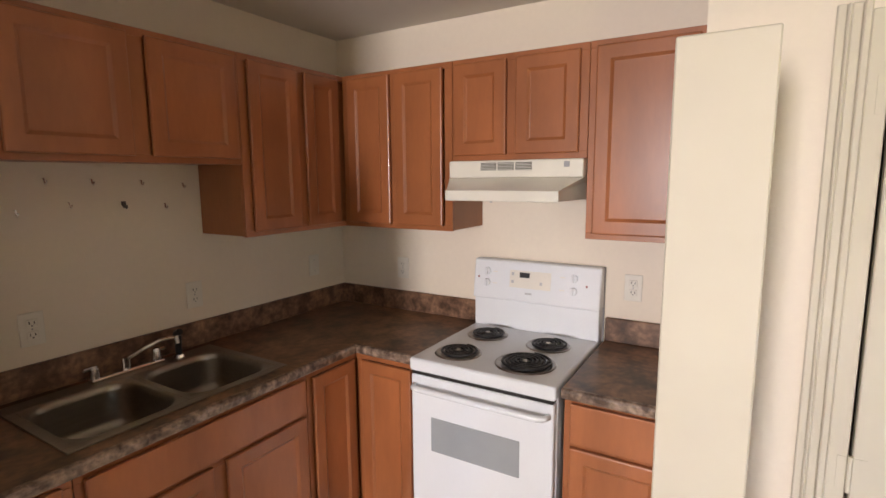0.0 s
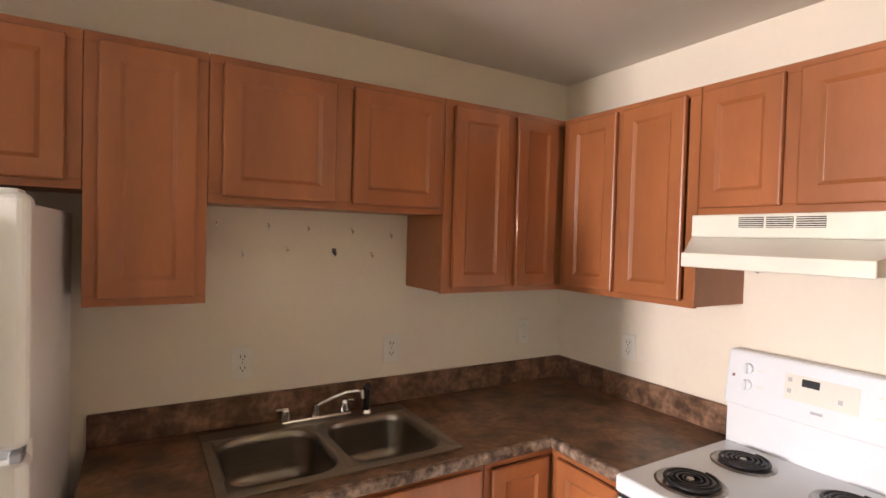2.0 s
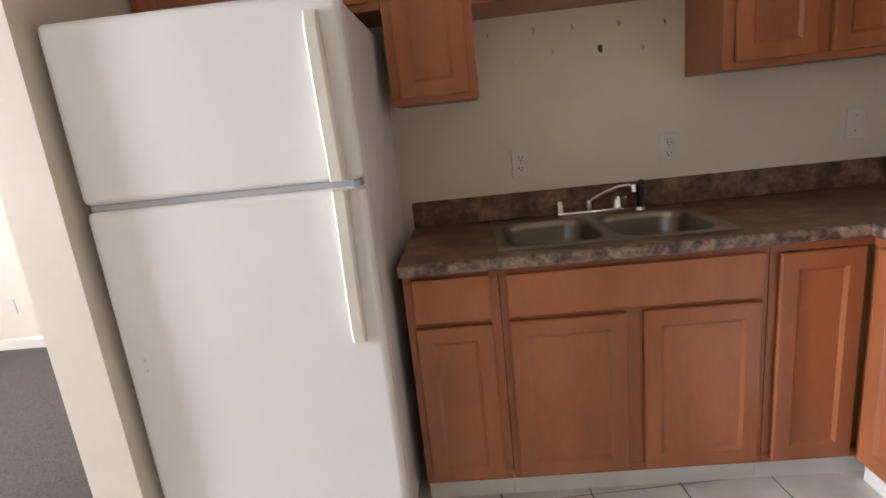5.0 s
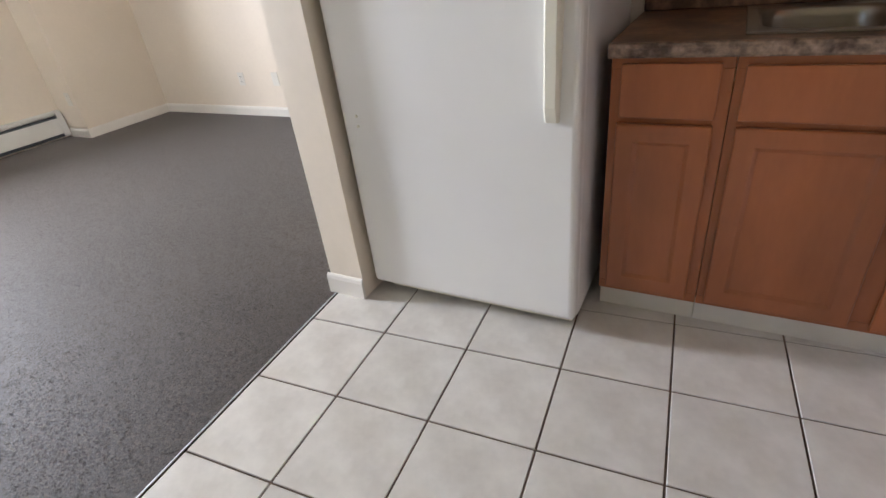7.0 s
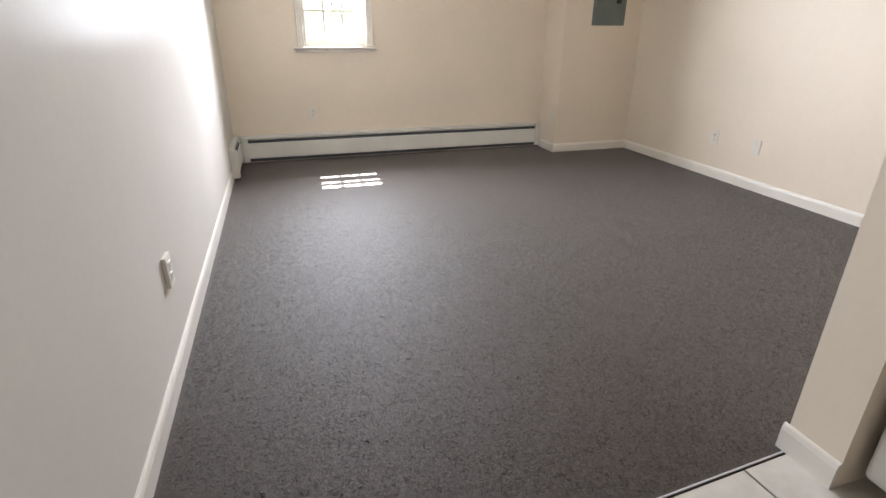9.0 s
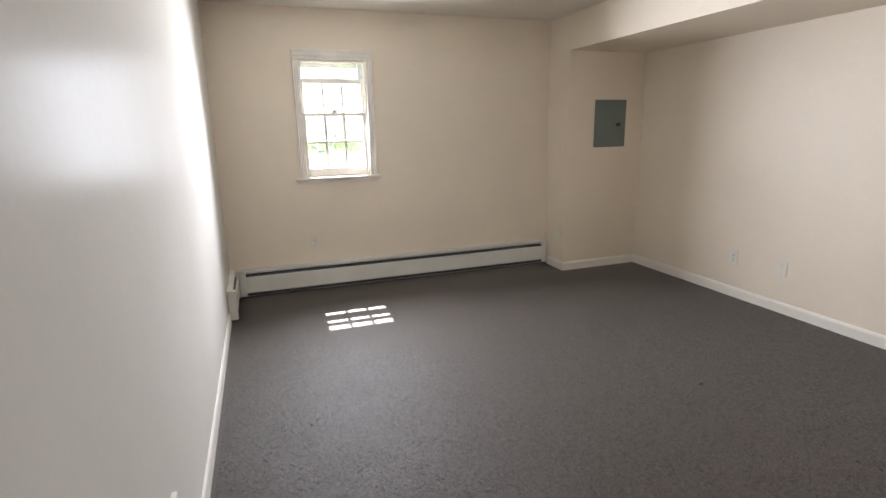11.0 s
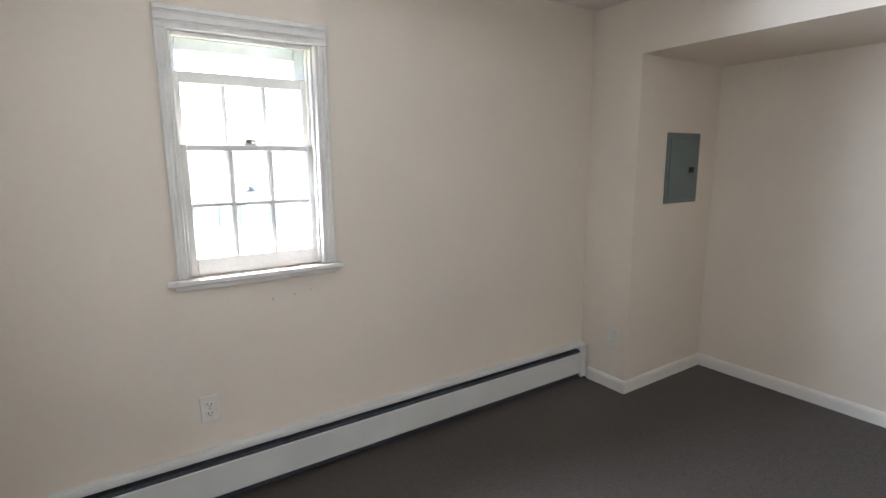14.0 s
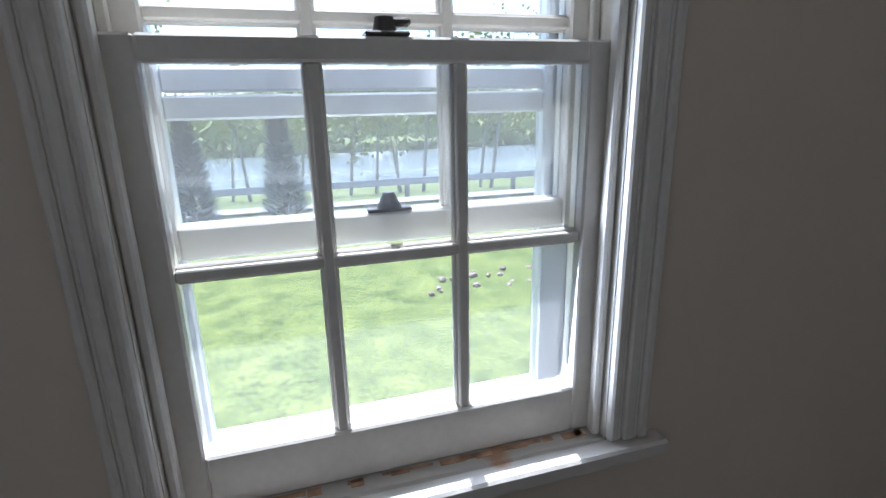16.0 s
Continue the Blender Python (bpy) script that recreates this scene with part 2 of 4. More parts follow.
def grid(i, j, z=0.0):
    return TORG + Vector((i * PITCH * math.cos(ANG) - j * PITCH * math.sin(ANG), i * PITCH * math.sin(ANG) + j * PITCH * math.cos(ANG), z))


carpet = bmesh.new()
edge_a, edge_b = grid(0, 8.2), grid(0, -5.6)
ring = [(WX - 0.05, LY - 0.05), (edge_b.x, edge_b.y), (edge_a.x, edge_a.y), (WX - 0.05, RY + 0.2)]
top = [carpet.verts.new((x, y, 0.0)) for x, y in ring]
low = [carpet.verts.new((x, y, -0.03)) for x, y in ring]
carpet.faces.new(top)
carpet.faces.new(low[::-1])
for k in range(4):
    carpet.faces.new((top[k], low[k], low[(k + 1) % 4], top[(k + 1) % 4]))
structure("carpet_floor", carpet, CARPET, "charcoal grey looped carpet with lint and stains", "carpet")
structure("subfloor", boxes(((WX - 0.15, LY - 0.14, -0.9), (-2.93, RY + 0.14, -0.031)), ((-2.93, -4.0, -0.9), (0.12, 0.12, -0.031)), ((-3.09, -4.0, -0.9), (-2.93, LY - 0.14, -0.031))), GROUT)
kitchen_floor = structure("floor", boxes(((-3.09, -3.9, -0.03), (0.1, 0.1, -0.006))), GROUT, "pale square ceramic floor tiles with brown grout", "floor")

structure("wall_sink", boxes(((-2.93, 0, -0.03), (0.12, 0.12, H + 0.02))), WALL, "cream painted kitchen wall", "wall")
structure("wall_stove", boxes(((0, -1.98, -0.03), (0.12, 0, H + 0.02))), WALL, "cream painted kitchen wall", "wall")
structure("wall_divider", boxes(((-3.088, -0.836, -0.03), (-2.928, 1.36, H + 0.02))), WALL, "cream painted end wall beside the fridge", "wall")
structure("wall_window", boxes(((WX - 0.15, LY - 0.14, -0.03), (WX, OY0, H + 0.02)), ((WX - 0.15, OY1, -0.03), (WX, PY, H + 0.02)),
          ((WX - 0.15, OY0, -0.03), (WX, OY1, OZ0)), ((WX - 0.15, OY0, OZ1), (WX, OY1, H + 0.02))), WALL, "cream painted wall with a sash window", "wall")
structure("wall_panel", boxes(((WX - 0.15, PY, -0.03), (PX, RY + 0.14, H + 0.02))), WALL, "cream painted alcove wall", "wall")
structure("wall_long", boxes(((PX, RY, -0.03), (-2.928, RY + 0.14, H + 0.02))), WALL, "cream painted long wall", "wall")
structure("wall_gloss", boxes(((WX, LY - 0.14, -0.03), (-2.95, LY, H + 0.02))), GLOSSWALL, "semi-gloss painted wall with a soft sheen", "wall")
structure("bulkhead", boxes(((PX, PY, ZB), (-3.088, RY, H + 0.01))), WALL, "dropped cream bulkhead", "bulkhead")
structure("ceiling", boxes(((WX - 0.15, LY - 0.14, H), (-2.93, RY + 0.14, H + 0.12)), ((-2.93, -4.0, H), (0.12, 0.12, H + 0.12)), ((-3.09, -4.0, H), (-2.93, LY - 0.14, H + 0.12))), CEIL, "dull white ceiling", "ceiling")
# Added cover, never in view: keeps sun and sky off the guessed window.
structure("roof", boxes(((WX - 0.15, -4.1, H + 0.13), (0.2, RY + 0.2, H + 0.2))), BARK, "flat grey cover added unseen to shade the guessed window", "roof")
# the unseen end of the kitchen, with a window guessed there for light
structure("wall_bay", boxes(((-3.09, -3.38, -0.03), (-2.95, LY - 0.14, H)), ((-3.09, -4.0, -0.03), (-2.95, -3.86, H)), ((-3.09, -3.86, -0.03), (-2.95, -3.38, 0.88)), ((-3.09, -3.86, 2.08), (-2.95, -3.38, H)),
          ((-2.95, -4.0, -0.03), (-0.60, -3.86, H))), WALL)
# closet wall with its doorway
structure("wall_closet", boxes(((-0.70, -2.331, -0.03), (-0.60, -1.98, H)), ((-0.60, -2.04, -0.03), (0.12, -1.98, H)), ((-0.70, -3.86, -0.03), (-0.60, -2.98, H)), ((-0.70, -2.98, 2.04), (-0.60, -2.331, H)),
          ((0.0, -3.36, -0.03), (0.12, -2.04, H)), ((-0.6, -3.46, -0.03), (0.0, -3.36, H))), WALL)


def baseboard(name, a, b, out, h=0.085):
    """A board along the wall from a to b, with a rounded top, standing out of it."""
    a, b, out = Vector(a), Vector(b), Vector(out)
    bm = bmesh.new()
    prof = [(0, 0), (0.013, 0), (0.013, h - 0.02), (0.009, h - 0.006), (0.004, h), (0, h)]
    rows = [[bm.verts.new(p + out * d + Vector((0, 0, z))) for d, z in prof] for p in (a, b)]
    for k in range(len(prof)):
        j = (k + 1) % len(prof)
        bm.faces.new((rows[0][k], rows[0][j], rows[1][j], rows[1][k]))
    bm.faces.new(rows[0])
    bm.faces.new(rows[1][::-1])
    return structure(name, bm, TRIM, "white painted baseboard", "baseboard")


baseboard("baseboard_gloss", (-2.95, LY, 0), (-6.74, LY, 0), (0, 1, 0))
baseboard("baseboard_long", (PX, RY, 0), (-3.088, RY, 0), (0, -1, 0))
baseboard("baseboard_panel", (PX, PY, 0), (PX, RY, 0), (1, 0, 0))
baseboard("baseboard_pillar", (WX + 0.068, PY, 0), (PX + 0.013, PY, 0), (0, -1, 0))
baseboard("baseboard_divider_living", (-3.088, -0.836, 0), (-3.088, RY, 0), (-1, 0, 0))
baseboard("baseboard_divider_end", (-3.101, -0.836, 0), (-2.928, -0.836, 0), (0, -1, 0), 0.09)

# ---- window ----
win = tagged(new("window_1"), "white wooden double-hung sash window with its upper sash lowered", "window", "", "structure")
BASE[win] = Vector((0, 0, 0))


def casing_bm(lo_u, hi_u, z0, z1, vertical, flip=False):
    """A moulded casing board on the window wall: stepped fillets."""
    steps = [(0.0, 0.24, 0.020), (0.24, 0.34, 0.016), (0.34, 0.66, 0.018), (0.66, 0.76, 0.013), (0.76, 1.0, 0.015)]
    bm = bmesh.new()
    for a, b, d in steps:
        if vertical:
            if flip:
                a, b = 1 - b, 1 - a
            add_box(bm, (WX, lo_u + (hi_u - lo_u) * a, z0), (WX + d, lo_u + (hi_u - lo_u) * b, z1), 0.003)
        else:
            a, b = 1 - b, 1 - a
            add_box(bm, (WX, lo_u, z0 + (z1 - z0) * a), (WX + d, hi_u, z0 + (z1 - z0) * b), 0.003)
    return bm


part("casing", casing_bm(-2.000, -1.956, 1.036, 2.0265, True), SASHPAINT, win)
part("casing", casing_bm(-1.374, -1.314, 1.036, 2.0265, True, True), SASHPAINT, win)
part("head_casing", casing_bm(-2.000, -1.314, 2.0275, 2.112, False), SASHPAINT, win)
part("stool", boxes(((WX - 0.075, -1.963, 1.010), (WX + 0.0, -1.367, 1.034)), ((WX, -2.040, 1.010), (WX + 0.034, -1.284, 1.034)), bevel=0.004), SILLPAINT, win, "chipped sill board with bare patches")
flake_rng = random.Random(12)
bm = bmesh.new()
for k in range(22):
    y, d = -1.945 + 0.565 * (k + flake_rng.random()) / 22, 0.004 + 0.010 * flake_rng.random()
    add_box(bm, (WX - 0.0295, y - 0.004 - 0.016 * flake_rng.random(), 1.0335), (WX - 0.0295 + d, min(y + 0.004 + 0.018 * flake_rng.random(), -1.378), 1.0352))
part("peeled_patch", bm, BAREWOOD, win, "bare orange-brown wood where sill paint has peeled")
part("apron", boxes(((WX, -2.015, 0.985), (WX + 0.010, -1.315, 1.009)), bevel=0.003), SASHPAINT, win)
part("jamb", boxes(((WX - 0.149, -1.964, 1.036), (WX + 0.002, -1.955, 2.039))), SASHPAINT, win)
part("jamb", boxes(((WX - 0.149, -1.375, 1.036), (WX + 0.002, -1.366, 2.039))), SASHPAINT, win)
part("jamb", boxes(((WX - 0.149, -1.954, 2.026), (WX + 0.002, -1.376, 2.039))), SASHPAINT, win)
part("outer_sill", boxes(((WX - 0.22, -1.964, 1.0), (WX - 0.076, -1.366, 1.03)), bevel=0.004), SASHPAINT, win)
for y0, y1 in ((-1.954, -1.942), (-1.388, -1.376)):
    part("stop_bead", boxes(((WX - 0.028, y0, 1.036), (WX - 0.008, y1, 2.025)), bevel=0.003), SASHPAINT, win)
    part("parting_bead", boxes(((WX - 0.078, y0, 1.036), (WX - 0.069, y1, 2.025)), bevel=0.002), SASHPAINT, win)


def sash(name, x0, x1, z0, z1, top, bottom, mz):
    y0, y1 = -1.953, -1.377
    g0, g1, gz0, gz1 = -1.915, -1.412, z0 + bottom, z1 - top
    s = part(name, boxes(((x0, y0, z0), (x1, g0, z1)), ((x0, g1, z0), (x1, y1, z1)), ((x0, g0, z0), (x1, g1, gz0)), ((x0, g0, gz1), (x1, g1, z1)), bevel=0.003), SASHPAINT, win)
    xm = (x0 + x1) / 2
    for y in (-1.748, -1.580):
        bm = boxes(((x0 + 0.004, y - 0.007, gz0), (x1 - 0.004, y + 0.007, gz1)), ((x0 + 0.012, y - 0.011, gz0), (x1 - 0.013, y + 0.011, gz1)), bevel=0.002)
        part("muntin", bm, SASHPAINT, s)
    part("muntin", boxes(((x0 + 0.005, g0, mz - 0.007), (x1 - 0.005, g1, mz + 0.007)), ((x0 + 0.013, g0, mz - 0.011), (x1 - 0.014, g1, mz + 0.011)), bevel=0.002), SASHPAINT, s)
    for ya, yb in ((g0, -1.759), (-1.737, -1.591), (-1.569, g1)):
        for za, zb in ((gz0, mz - 0.011), (mz + 0.011, gz1)):
            p = part("pane", boxes(((xm - 0.0015, ya, za), (xm + 0.0015, yb, zb))), GLASS, s)
            p.visible_shadow = False
    return s


lower = sash("lower_sash", WX - 0.066, WX - 0.030, 1.036, 1.590, 0.027, 0.074, 1.339)
upper = sash("upper_sash", WX - 0.116, WX - 0.080, 1.345, 1.886, 0.045, 0.040, 1.617)
lk = bmesh.new()
add_box(lk, (WX - 0.068, -1.690, 1.590), (WX - 0.030, -1.640, 1.596), 0.002)
add_cyl(lk, (WX - 0.050, -1.665, 1.596), (WX - 0.050, -1.665, 1.612), 0.014, 0.011)
add_box(lk, (WX - 0.058, -1.668, 1.602), (WX - 0.042, -1.636, 1.612), 0.003)
part("sash_lock", lk, BRASSOLD, lower, "tarnished sash lock")
kp = bmesh.new()
add_box(kp, (WX - 0.096, -1.692, 1.385), (WX - 0.079, -1.634, 1.390), 0.001)
add_cyl(kp, (WX - 0.088, -1.663, 1.389), (WX - 0.088, -1.663, 1.410), 0.017, 0.007)
part("lock_keeper", kp, BRASSOLD, upper, "tarnished lock keeper")
storm = tagged(new("storm_window"), "grey aluminium storm window outside the sash", "storm window", "", "structure")
BASE[storm] = Vector((0, 0, 0))
xs = WX - 0.122
for a, b in ((-1.954, -1.918), (-1.425, -1.376)):
    part("stile", boxes(((xs - 0.02, a, 1.036), (xs, b, 2.025)), ((xs - 0.028, a, 1.036), (xs - 0.0205, a + 0.012 if a < -1.7 else b, 2.025)), bevel=0.003), ALU, storm)
part("rail", boxes(((xs - 0.02, -1.917, 1.972), (xs, -1.426, 2.025)), bevel=0.003), ALU, storm)
part("head_stop", boxes(((WX - 0.028, -1.9415, 2.006), (WX - 0.008, -1.3885, 2.0255)), bevel=0.003), SASHPAINT, win)
part("rail", boxes(((xs - 0.02, -1.917, 1.505), (xs, -1.426, 1.534)), bevel=0.003), ALU, storm)
part("rail", boxes(((xs - 0.027, -1.917, 1.537), (xs - 0.007, -1.426, 1.566)), bevel=0.003), ALU, storm)
part("rail", boxes(((xs - 0.02, -1.917, 1.036), (xs, -1.426, 1.060)), bevel=0.003), ALU, storm)

# ---- baseboard heater ----
def heater(name, along, a, b, wall, out, label):
    """A hydronic baseboard heater: back, hood, front cover, dark slots and end caps."""
    th = thing(name, (0, 0, 0), label, "heater", "baseboard heaters")

    def bx(u0, u1, d0, d1, z0, z1):
        z0, z1 = z0 * 0.955, z1 * 0.955
        if along == "y":
            return (wall + out * d0, u0, z0), (wall + out * d1, u1, z1)
        return (u0, wall + out * d0, z0), (u1, wall + out * d1, z1)

    part("back_plate", boxes(bx(a, b, 0.001, 0.006, 0.02, 0.272)), HEATER, th)
    part("top_hood", boxes(bx(a, b, 0.006, 0.040, 0.262, 0.269), bx(a, b, 0.034, 0.042, 0.240, 0.2615), bevel=0.002), HEATER, th)
    part("front_cover", boxes(bx(a + 0.02, b - 0.02, 0.058, 0.062, 0.054, 0.205), bx(a + 0.02, b - 0.02, 0.050, 0.0575, 0.197, 0.205), bevel=0.0015), HEATER, th)
    # Fin box runs down to 0.022 to darken the gap below the cover.
    part("fin_tube", boxes(bx(a + 0.03, b - 0.03, 0.010, 0.048, 0.022, 0.222)), FINS_SHADE, th, "dark heating fins, stretched down as shade under the cover")
    for u in (a, b - 0.055):
        part("end_cap", boxes(bx(u, u + 0.055, 0.0065, 0.066, 0.020, 0.2615), bevel=0.004), HEATER, th)
    return th


heater("baseboard_heater", "y", -2.597, 0.475, WX, 1, "white metal baseboard heater under the window")
heater("baseboard_heater", "x", WX + 0.002, -6.75, LY, 1, "short white metal baseboard heater in the corner")

# ---- breaker panel ----
pn = thing("breaker_panel", (PX, 0.97, 1.45), "grey-green metal breaker panel set in the alcove wall", "breaker panel")
part("cover_frame", boxes(((PX + 0.001, 0.783, 1.228), (PX + 0.008, 1.150, 1.680)), bevel=0.003), PANEL, pn)
part("door", boxes(((PX + 0.0085, 0.815, 1.262), (PX + 0.013, 1.118, 1.648)), bevel=0.002), PANEL, pn)
part("latch", boxes(((PX + 0.0135, 1.03, 1.425), (PX + 0.018, 1.085, 1.460)), bevel=0.002), BLACK, pn, "black latch")


# ---- outlets ----
def outlet(at, rot, label, blank=False, w=0.075, h=0.118, d=0.006):
    """Built facing +x at the origin and turned to its wall."""
    th = thing("wall_outlet", (0, 0, 0), label, "outlet", "wall outlets")
    part("cover_plate", boxes(((0.0005, -w / 2, -h / 2), (d, w / 2, h / 2)), bevel=0.0025, seg=2), PLATE, th)
    if not blank:
        for z in (0.021, -0.021):
            rc = part("receptacle", boxes(((d - 0.001, -0.017, z - 0.014), (d + 0.0025, 0.017, z + 0.014)), bevel=0.003), PLATE, th)
            part("slot", boxes(((d + 0.001, -0.009, z - 0.003), (d + 0.003, -0.006, z + 0.007))), DARK, rc)
            part("slot", boxes(((d + 0.001, 0.006, z - 0.003), (d + 0.003, 0.009, z + 0.006))), DARK, rc)
            part("ground_hole", add_cyl(bmesh.new(), (d + 0.001, 0, z - 0.009), (d + 0.003, 0, z - 0.009), 0.0028, n=8), DARK, rc)
        part("screw", add_cyl(bmesh.new(), (d - 0.001, 0, 0), (d + 0.001, 0, 0), 0.003, n=8), GREYPLASTIC, th)
    else:
        for z in (0.03, -0.03):
            part("screw", add_cyl(bmesh.new(), (d - 0.001, 0, z), (d + 0.001, 0, z), 0.003, n=8), GREYPLASTIC, th)
    th.matrix_basis = Matrix.Translation(at) @ pose(0, 0, 0, 0, 0, rot)
    return th


for x in (-1.592, -0.985):
    outlet((x, 0, 1.142), -90, "cream duplex outlet above the counter backsplash")
outlet((-0.25, 0, 1.165), -90, "blank cream cover plate on the kitchen wall", True)
outlet((0, -0.45, 1.15), 180, "cream duplex outlet near the kitchen corner")
outlet((0, -1.695, 1.165), 180, "cream duplex outlet beside the stove")
outlet((WX, -1.925, 0.445), 0, "cream duplex outlet under the window")
outlet((-5.79, RY, 0.34), -90, "small cream outlet on the long wall")
outlet((-5.36, RY, 0.34), -90, "blank cream cover plate on the long wall", True)
outlet((-4.13, LY, 0.375), 90, "thick cream duplex outlet on the glossy wall", d=0.016)
outlet((-7.12, PY, 0.36), -90, "blank cover plate low on the pillar", True)


# ---- kitchen cabinets ----
def panel_door(name, side, u0, u1, d0, z0, z1, parent, drawer=False):
    """A framed door with a stepped, recessed panel; drawer fronts are plain slabs with a soft edge."""
    if drawer:
        return part(name, boxes(side_box(side, u0 + 0.007, u1 - 0.007, d0, d0 + 0.006, z0 + 0.007, z1 - 0.007), side_box(side, u0, u1, d0 + 0.004, d0 + 0.021, z0, z1), bevel=0.004, seg=2), WOOD, parent)
    w = 0.052
    bm = bmesh.new()
    rows = []
    for q, d in ((0.007, 0), (0.007, 0.0035), (0, 0.0045), (0, 0.0150), (0.002, 0.0182), (0.006, 0.0198), (w - 0.001, 0.0198), (w + 0.002, 0.0180), (w + 0.011, 0.0118), (w + 0.013, 0.0114)):
        corners = [(u0 + q, z0 + q), (u1 - q, z0 + q), (u1 - q, z1 - q), (u0 + q, z1 - q)]
        rows.append([bm.verts.new((u, -(d0 + d), z) if side == "sink" else (-(d0 + d), u, z)) for u, z in corners])
    for a, b in zip(rows, rows[1:]):
        for n in range(4):
            bm.faces.new((a[n], a[(n + 1) % 4], b[(n + 1) % 4], b[n]))
    bm.faces.new(rows[0])
    dr = part(name, bm, WOOD, parent)
    i = w + 0.0125
    part("panel", boxes(side_box(side, u0 + i, u1 - i, d0 + 0.002, d0 + 0.0116, z0 + i, z1 - i)), WOOD, dr)
    return dr


def upper_cabinet(side, u0, u1, z0, z1, doors, label):
    um = (u0 + u1) / 2
    th = thing("wall_cabinet", (um, -0.15, z0) if side == "sink" else (-0.15, um, z0), label, "cabinet", "kitchen wall cabinets")
    part("body", boxes(side_box(side, u0, u1, 0.002, 0.286, z0 + 0.004, z1)), WOODSIDE, th)
    fr = [side_box(side, u0, u1, 0.286, 0.305, z1 - 0.028, z1), side_box(side, u0, u1, 0.286, 0.305, z0, z0 + 0.028)]
    ends = sorted({u0, u1})
    cuts = [ends[0]] + [(doors[k][1] + doors[k + 1][0]) / 2 for k in range(len(doors) - 1)] + [ends[1]]
    for k, c in enumerate(cuts):
        a, b = (c, c + 0.04) if k == 0 else (c - 0.04, c) if k == len(cuts) - 1 else (c - 0.03, c + 0.03)
        fr.append(side_box(side, a, b, 0.286, 0.3048, z0 + 0.028, z1 - 0.028))
    part("face_frame", boxes(*fr, bevel=0.0012), WOOD, th)
    for a, b in doors:
        panel_door("door", side, a, b, 0.3058, z0 + 0.022, z1 - 0.022, th)
    return th


ZT, ZL, ZS = 2.160, 1.408, 1.712
upper_cabinet("sink", -2.920, -2.062, 1.730, ZT, [(-2.885, -2.512), (-2.478, -2.098)], "honey-brown wooden wall cabinet above the fridge")
upper_cabinet("sink", -2.060, -1.752, ZL, ZT, [(-2.026, -1.782)], "tall narrow honey-brown wall cabinet beside the fridge")
upper_cabinet("sink", -1.750, -0.924, ZS, ZT, [(-1.712, -1.356), (-1.294, -0.946)], "short honey-brown wall cabinet over the sink")
upper_cabinet("sink", -0.922, -0.003, ZL, ZT, [(-0.884, -0.622), (-0.574, -0.352)], "tall honey-brown corner wall cabinet")
upper_cabinet("stove", -0.950, -0.307, ZL, ZT, [(-0.905, -0.640), (-0.610, -0.352)], "tall honey-brown wall cabinet beside the hood")
upper_cabinet("stove", -1.556, -0.952, 1.726, ZT, [(-1.524, -1.258), (-1.216, -0.966)], "short honey-brown wall cabinet over the range hood")
upper_cabinet("stove", -1.970, -1.558, ZL, ZT, [(-1.936, -1.586)], "tall honey-brown wall cabinet by the closet wall")


def base_cabinet(side, u0, u1, fronts, label, stiles=()):
    um = (u0 + u1) / 2
    th = thing("base_cabinet", (um, -0.3, 0) if side == "sink" else (-0.3, um, 0), label, "cabinet", "kitchen base cabinets")
    part("body", boxes(side_box(side, u0, u1, 0.004, 0.582, 0.095, 0.66 if stiles else 0.872)), WOODSIDE, th)
    fr = [side_box(side, u0, u1, 0.583, 0.602, 0.838, 0.872), side_box(side, u0, u1, 0.583, 0.602, 0.092, 0.125), side_box(side, u0, u0 + 0.036, 0.583, 0.6015, 0.125, 0.838), side_box(side, u1 - 0.036, u1, 0.583, 0.6015, 0.125, 0.838)]
    if any(f[4] for f in fronts):
        fr.append(side_box(side, u0 + 0.036, u1 - 0.036, 0.583, 0.6015, 0.672, 0.728))
    for u in stiles:
        fr.append(side_box(side, u - 0.038, u + 0.038, 0.583, 0.6012, 0.125, 0.672))
    part("face_frame", boxes(*fr, bevel=0.0012), WOOD, th)
    # Near-black sheet on the body's face stands for shade behind the fronts.
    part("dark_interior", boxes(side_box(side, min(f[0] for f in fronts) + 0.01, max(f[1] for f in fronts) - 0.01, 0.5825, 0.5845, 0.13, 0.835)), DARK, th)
    part("kick_board", boxes(side_box(side, u0, u1, 0.555, 0.563, 0.0, 0.0945)), KICK, th, "pale kick board")
    for a, b, z0, z1, drawer in fronts:
        panel_door("drawer_front" if drawer else "door", side, a, b, 0.6028, z0, z1, th, drawer)
    return th


base_cabinet("sink", -2.060, -1.752, [(-2.030, -1.782, 0.706, 0.855, True), (-2.036, -1.782, 0.112, 0.688, False)], "narrow honey-brown base cabinet with one drawer")
base_cabinet("sink", -1.750, -0.910, [(-1.728, -0.930, 0.706, 0.848, True), (-1.728, -1.352, 0.112, 0.688, False), (-1.300, -0.930, 0.112, 0.688, False)], "wide honey-brown sink base cabinet with false drawer front", (-1.326,))
base_cabinet("sink", -0.908, -0.006, [(-0.882, -0.628, 0.112, 0.838, False)], "honey-brown corner base cabinet")
base_cabinet("stove", -0.938, -0.606, [(-0.920, -0.650, 0.112, 0.838, False)], "narrow honey-brown base cabinet beside the stove")
base_cabinet("stove", -1.972, -1.585, [(-1.945, -1.612, 0.706, 0.855, True), (-1.945, -1.612, 0.112, 0.688, False)], "honey-brown base cabinet with drawer beside the stove")

